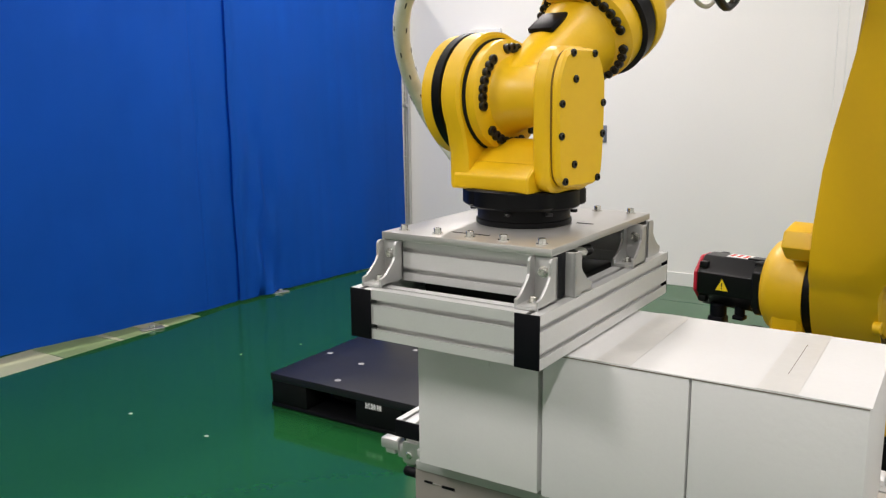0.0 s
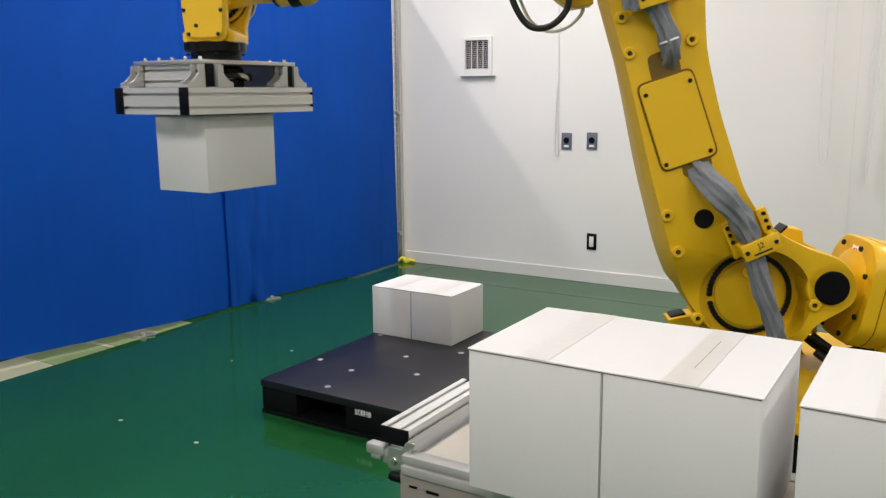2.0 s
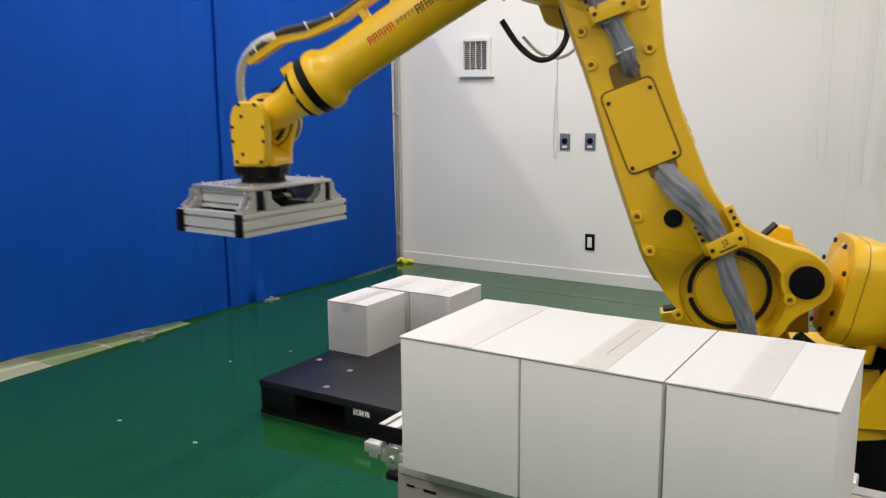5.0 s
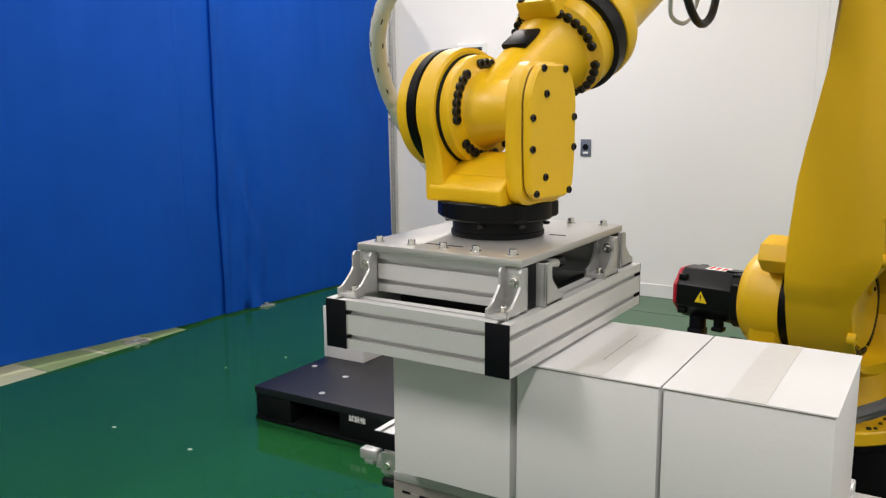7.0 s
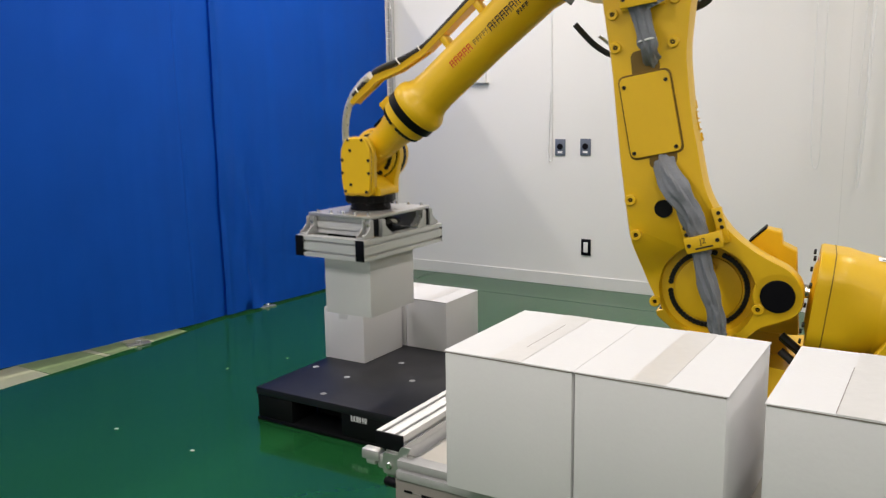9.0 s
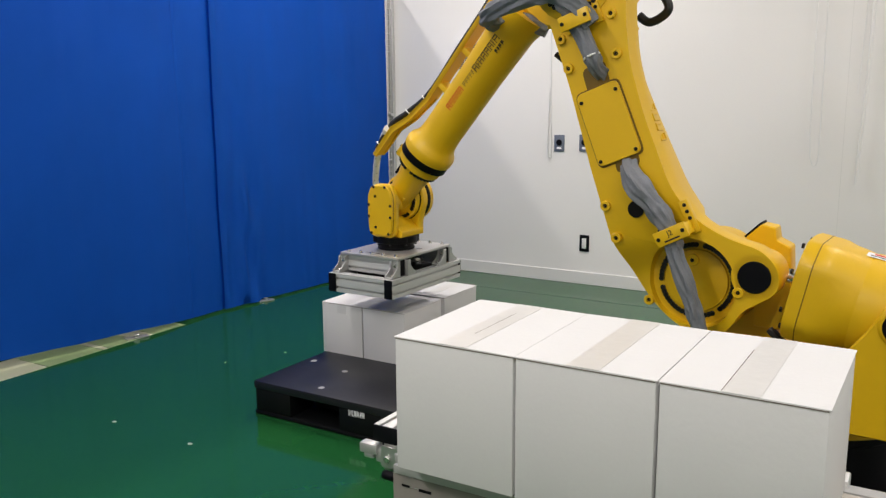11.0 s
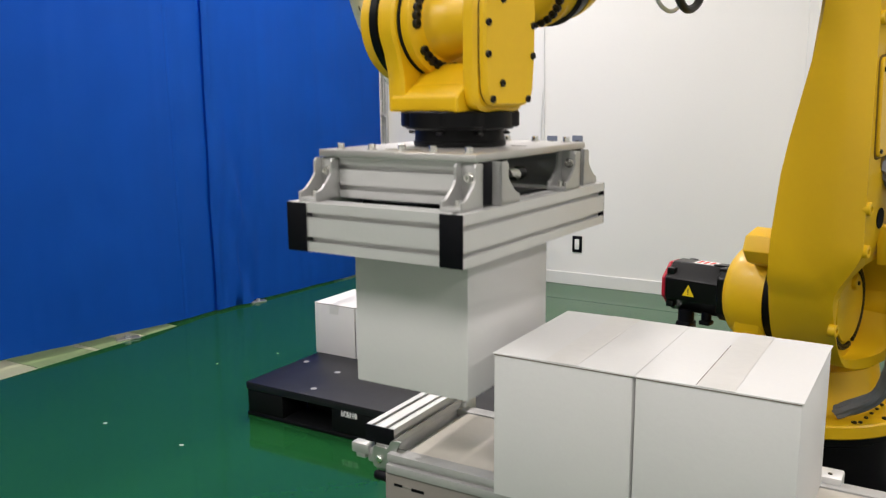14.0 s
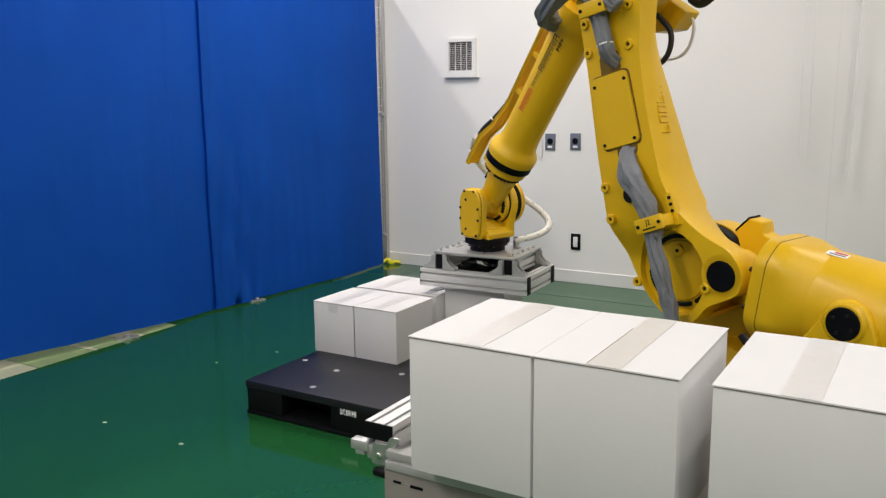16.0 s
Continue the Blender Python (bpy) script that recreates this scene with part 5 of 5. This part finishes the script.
# ---- motion ----
# seconds, x, y, underside height, turn of the gripper
TOOL = [
    (0.0, 1.737, -1.146, 0.908, -1.0), (0.62, 1.737, -1.146, 0.908, -1.0), (0.8, 1.721, -1.138, 0.984, -1.2), (1.0, 1.645, -1.137, 1.064, -1.3), (1.25, 1.37, -1.09, 1.20, -1.2),
    (1.5, 1.021, -0.997, 1.293, -1.2), (1.75, 0.63, -0.76, 1.306, -1.1), (2.0, 0.308, -0.440, 1.247, -1.1), (2.25, 0.20, -0.055, 1.01, -1.1), (2.5, 0.159, 0.315, 0.702, -1.2),
    (2.75, 0.108, 0.57, 0.490, -1.2), (3.0, 0.094, 0.643, 0.417, -1.1), (3.25, 0.096, 0.643, 0.388, -1.2), (3.5, 0.098, 0.642, 0.385, -1.2), (4.0, 0.098, 0.642, 0.385, -1.2),
    (4.3, 0.098, 0.64, 0.42, -1.2), (4.8, 0.10, 0.41, 0.624, -1.3), (5.0, 0.21, -0.14, 0.83, -1.8), (5.2, 0.66, -0.73, 1.063, -1.8), (5.5, 1.50, -1.10, 1.31, -1.6),
    (5.8, 1.728, -1.137, 1.184, -1.3), (6.0, 1.733, -1.144, 1.013, -1.1), (6.15, 1.733, -1.146, 0.935, -1.1), (6.3, 1.733, -1.146, 0.910, -1.1), (7.18, 1.733, -1.146, 0.910, -1.1),
    (7.5, 1.679, -1.135, 1.036, -1.3), (7.75, 1.46, -1.10, 1.17, -1.6), (8.0, 1.138, -1.016, 1.274, -1.8), (8.25, 0.81, -0.80, 1.300, -1.7), (8.5, 0.542, -0.470, 1.253, -1.6),
    (8.7, 0.446, -0.164, 1.068, -1.4), (9.0, 0.400, 0.293, 0.715, -1.0), (9.2, 0.366, 0.508, 0.537, -1.0), (9.5, 0.330, 0.640, 0.417, -1.1), (9.75, 0.328, 0.642, 0.388, -1.2),
    (10.5, 0.328, 0.642, 0.385, -1.2), (10.8, 0.325, 0.64, 0.42, -1.2), (11.3, 0.315, 0.403, 0.624, -1.3), (11.5, 0.416, -0.148, 0.828, -1.9), (11.7, 0.823, -0.746, 1.063, -1.8),
    (12.0, 1.553, -1.109, 1.319, -1.6), (12.25, 1.722, -1.14, 1.19, -1.4), (12.5, 1.733, -1.146, 0.996, -1.2), (12.65, 1.733, -1.146, 0.930, -1.2), (12.8, 1.733, -1.146, 0.910, -1.2),
    (13.66, 1.733, -1.146, 0.910, -1.2), (14.0, 1.669, -1.138, 1.051, -1.5), (14.25, 1.47, -1.10, 1.18, -8.0), (14.5, 1.218, -1.030, 1.276, -21.9), (14.75, 0.96, -0.74, 1.29, -56.0),
    (15.0, 0.763, -0.330, 1.223, -80.1), (15.25, 0.71, 0.11, 1.00, -85.5), (15.5, 0.684, 0.531, 0.732, -86.6), (15.75, 0.635, 0.85, 0.54, -87.1), (16.0, 0.611, 0.994, 0.425, -87.2)]


def spline(rows, t):
    """Monotone cubic through rows of (seconds, values...)."""
    n = len(rows)
    k = max(i for i in range(n) if rows[i][0] <= t + 1e-9)
    if k == n - 1:
        return list(rows[-1][1:])
    out = []
    for c in range(1, len(rows[0])):
        def slope(i):
            if i == 0 or i == n - 1:
                return 0.0 if i == 0 else (rows[i][c] - rows[i - 1][c]) / (rows[i][0] - rows[i - 1][0])
            a = (rows[i][c] - rows[i - 1][c]) / (rows[i][0] - rows[i - 1][0])
            b = (rows[i + 1][c] - rows[i][c]) / (rows[i + 1][0] - rows[i][0])
            return 0.0 if a * b <= 0 else 2 * a * b / (a + b)
        h = rows[k + 1][0] - rows[k][0]
        s = (t - rows[k][0]) / h
        p0, p1, m0, m1 = rows[k][c], rows[k + 1][c], slope(k) * h, slope(k + 1) * h
        out.append(p0 * (2 * s ** 3 - 3 * s * s + 1) + m0 * (s ** 3 - 2 * s * s + s) + p1 * (3 * s * s - 2 * s ** 3) + m1 * (s ** 3 - s * s))
    return out


def tool_pose(t):
    x, y, z, a = spline(TOOL, t)
    return pose(x, y, z, 0, 0, a)


def frame_of(x_axis, y_axis, z_axis, origin):
    m = Matrix((x_axis, y_axis, z_axis)).transposed().to_4x4()
    m.translation = origin
    return m


def robot_poses(t):
    """The pose of every moving robot part in the robot's space."""
    x, y, z, a = spline(TOOL, t)
    dx, dy = x - RX, y - RY
    r, j1 = math.hypot(dx, dy), math.atan2(dy, dx)
    z5 = z + HT - RZ
    u, n, k = Vector((math.cos(j1), math.sin(j1), 0)), Vector((-math.sin(j1), math.cos(j1), 0)), Vector((0, 0, 1))
    e, f = r - J2R, z5 - J2Z
    d, l2 = math.hypot(e, f), math.hypot(L3X, L3Z)
    A = math.atan2(f, e) + math.acos(min(1.0, (L1 * L1 + d * d - l2 * l2) / (2 * L1 * d)))
    j3r, j3z = J2R + L1 * math.cos(A), J2Z + L1 * math.sin(A)
    B = math.atan2(z5 - j3z, r - j3r) - math.atan2(L3Z, L3X)
    out = {"carriage": frame_of(u, n, k, Vector((0, 0, 0)))}
    l, w = u * math.cos(A) + k * math.sin(A), k * math.cos(A) - u * math.sin(A)
    j2 = u * J2R + k * J2Z
    out["upper_arm"] = frame_of(l, n, w, j2)
    fd, fz = u * math.cos(B) + k * math.sin(B), k * math.cos(B) - u * math.sin(B)
    j5 = u * r + k * z5
    out["forearm"] = frame_of(fd, n, fz, j5)
    out["hand"] = frame_of(u, n, k, j5)
    top = j2 + l * 0.150 + n * 0.374 + w * 0.020
    down = (u * 0.262 + n * 0.362 + k * 0.552 - top).normalized()
    out["lower_sleeve"] = frame_of(down, n.cross(down).cross(down).normalized() * -1, down.cross(n.cross(down).cross(down) * -1).normalized(), top)
    piv = j2 - l * 0.035 + w * 0.207 + n * 0.183
    base = u * -0.303 + k * 0.636 + n * 0.183
    ax = (piv - base).normalized()
    out["balancer"] = frame_of(ax, n, ax.cross(n), base + ax * 0.32 - ax.cross(n) * 0.014)
    out["balancer_rod"] = frame_of(ax, n, ax.cross(n), piv - ax * 0.16)
    return out, fd, fz, n, j5, u


def hose_points(t, out, fd, fz, n, j5):
    tool = Matrix.Translation((-RX, -RY, -RZ)) @ tool_pose(t)
    p0 = j5 - fd * 0.21 + fz * 0.226 + n * 0.004
    p3 = tool @ Vector((-0.13, 0.09, 0.19))
    turn = tool.to_3x3()
    a = j5 + fd * 0.187 + fz * 0.388 - n * 0.285 + turn @ Vector((0.088, -0.074, 0))
    b = p3 + turn @ Vector((-0.333, 0.395, 0.064))
    pts = []
    for i in range(161):
        s = i / 160
        pts.append(p0 * (1 - s) ** 3 + a * 3 * s * (1 - s) ** 2 + b * 3 * s * s * (1 - s) + p3 * s ** 3)
    run = [0.0]
    for q, v in zip(pts, pts[1:]):
        run.append(run[-1] + (v - q).length)
    res = []
    for i in range(NL):
        want = run[-1] * (i + 0.5) / NL
        j = max(k for k in range(161) if run[k] <= want)
        j = min(j, 159)
        res.append((pts[j] + (pts[j + 1] - pts[j]) * ((want - run[j]) / max(run[j + 1] - run[j], 1e-9)), (pts[j + 1] - pts[j]).normalized()))
    return res


# left edge of each carton on the belt: seconds, x
ADV1 = [(0.0, 1.857), (0.68, 1.857), (1.0, 1.838), (1.5, 1.799), (2.0, 1.758), (2.5, 1.718), (3.0, 1.684), (3.5, 1.650), (3.8, 1.630), (16.0, 1.630)]
ADV2 = [(7.22, 1.857), (7.5, 1.839), (8.0, 1.799), (8.5, 1.762), (9.0, 1.725), (9.5, 1.690), (10.0, 1.655), (10.35, 1.629), (16.0, 1.629)]
ADV3 = [(13.7, 1.857), (14.0, 1.832), (14.5, 1.794), (15.0, 1.754), (15.5, 1.715), (16.0, 1.676)]
FEED4 = [(0.0, 2.80), (1.25, 2.80), (1.6, 2.50), (1.8, 2.33), (2.0, 2.256), (2.5, 2.213), (3.0, 2.174), (3.5, 2.136), (4.1, 2.087), (7.22, 2.087)]
FEED5 = [(0.0, 3.20), (7.75, 2.80), (8.1, 2.47), (8.3, 2.35), (8.5, 2.286), (8.7, 2.250), (9.0, 2.227), (9.2, 2.211), (9.5, 2.190), (10.0, 2.150), (10.8, 2.086), (13.7, 2.086)]
FEED6 = [(0.0, 3.60), (13.9, 2.85), (14.2, 2.52), (14.5, 2.338), (14.75, 2.285), (15.0, 2.256), (15.5, 2.216), (16.0, 2.174)]


def motions():
    times = [round(0.1 * i, 2) for i in range(161)]
    keys = {k: [] for k in RP}
    hose = [[] for _ in range(NL)]
    for t in times:
        out, fd, fz, n, j5, u = robot_poses(t)
        for k in RP:
            keys[k].append((t, out[k]))
        for i, (p, d) in enumerate(hose_points(t, out, fd, fz, n, j5)):
            side = d.cross(n).normalized()
            hose[i].append((t, frame_of(side, d.cross(side), d, p)))
    for k, ob in RP.items():
        walk(ob, keys[k])
    for i, ob in enumerate(HOSES):
        walk(ob, hose[i])
    walk(GRIP, [(t, tool_pose(t)) for t in times])

    def on_belt(x):
        return pose(x + BA / 2, BY, BELTZ)

    def carried(t):
        return tool_pose(t) @ pose(0.001, -0.018, -BC - 0.0055, 0, 0, 1.0)

    def follow(ob, belt, pick, drop):
        rows = []
        rest = None
        for t in times:
            if pick is None or t < pick:
                rows.append((t, on_belt(belt(t))))
            elif drop is None or t <= drop:
                rows.append((t, carried(t)))
                rest = rows[-1][1]
            else:
                rows.append((t, rest))
        walk(ob, rows)

    adv1 = lambda t: spline(ADV1, t)[0]
    adv2 = lambda t: spline(ADV2, t)[0] if t >= 7.22 else 1.857 + adv1(t) - 1.630
    adv3 = lambda t: spline(ADV3, t)[0] if t >= 13.7 else 1.857
    follow(MOVERS["first"], lambda t: 1.628, 0.0, 3.9)
    follow(MOVERS["second"], adv1, 7.0, 10.3)
    follow(MOVERS["third"], adv2, 13.5, None)
    follow(MOVERS["fourth"], lambda t: spline(FEED4, t)[0] if t < 7.22 else (adv2(t) + 0.228 if t < 13.7 else adv3(t)), None, None)
    follow(MOVERS["fifth"], lambda t: spline(FEED5, t)[0] if t < 13.7 else adv3(t) + 0.228, None, None)
    follow(MOVERS["sixth"], lambda t: spline(FEED6, t)[0], None, None)


motions()
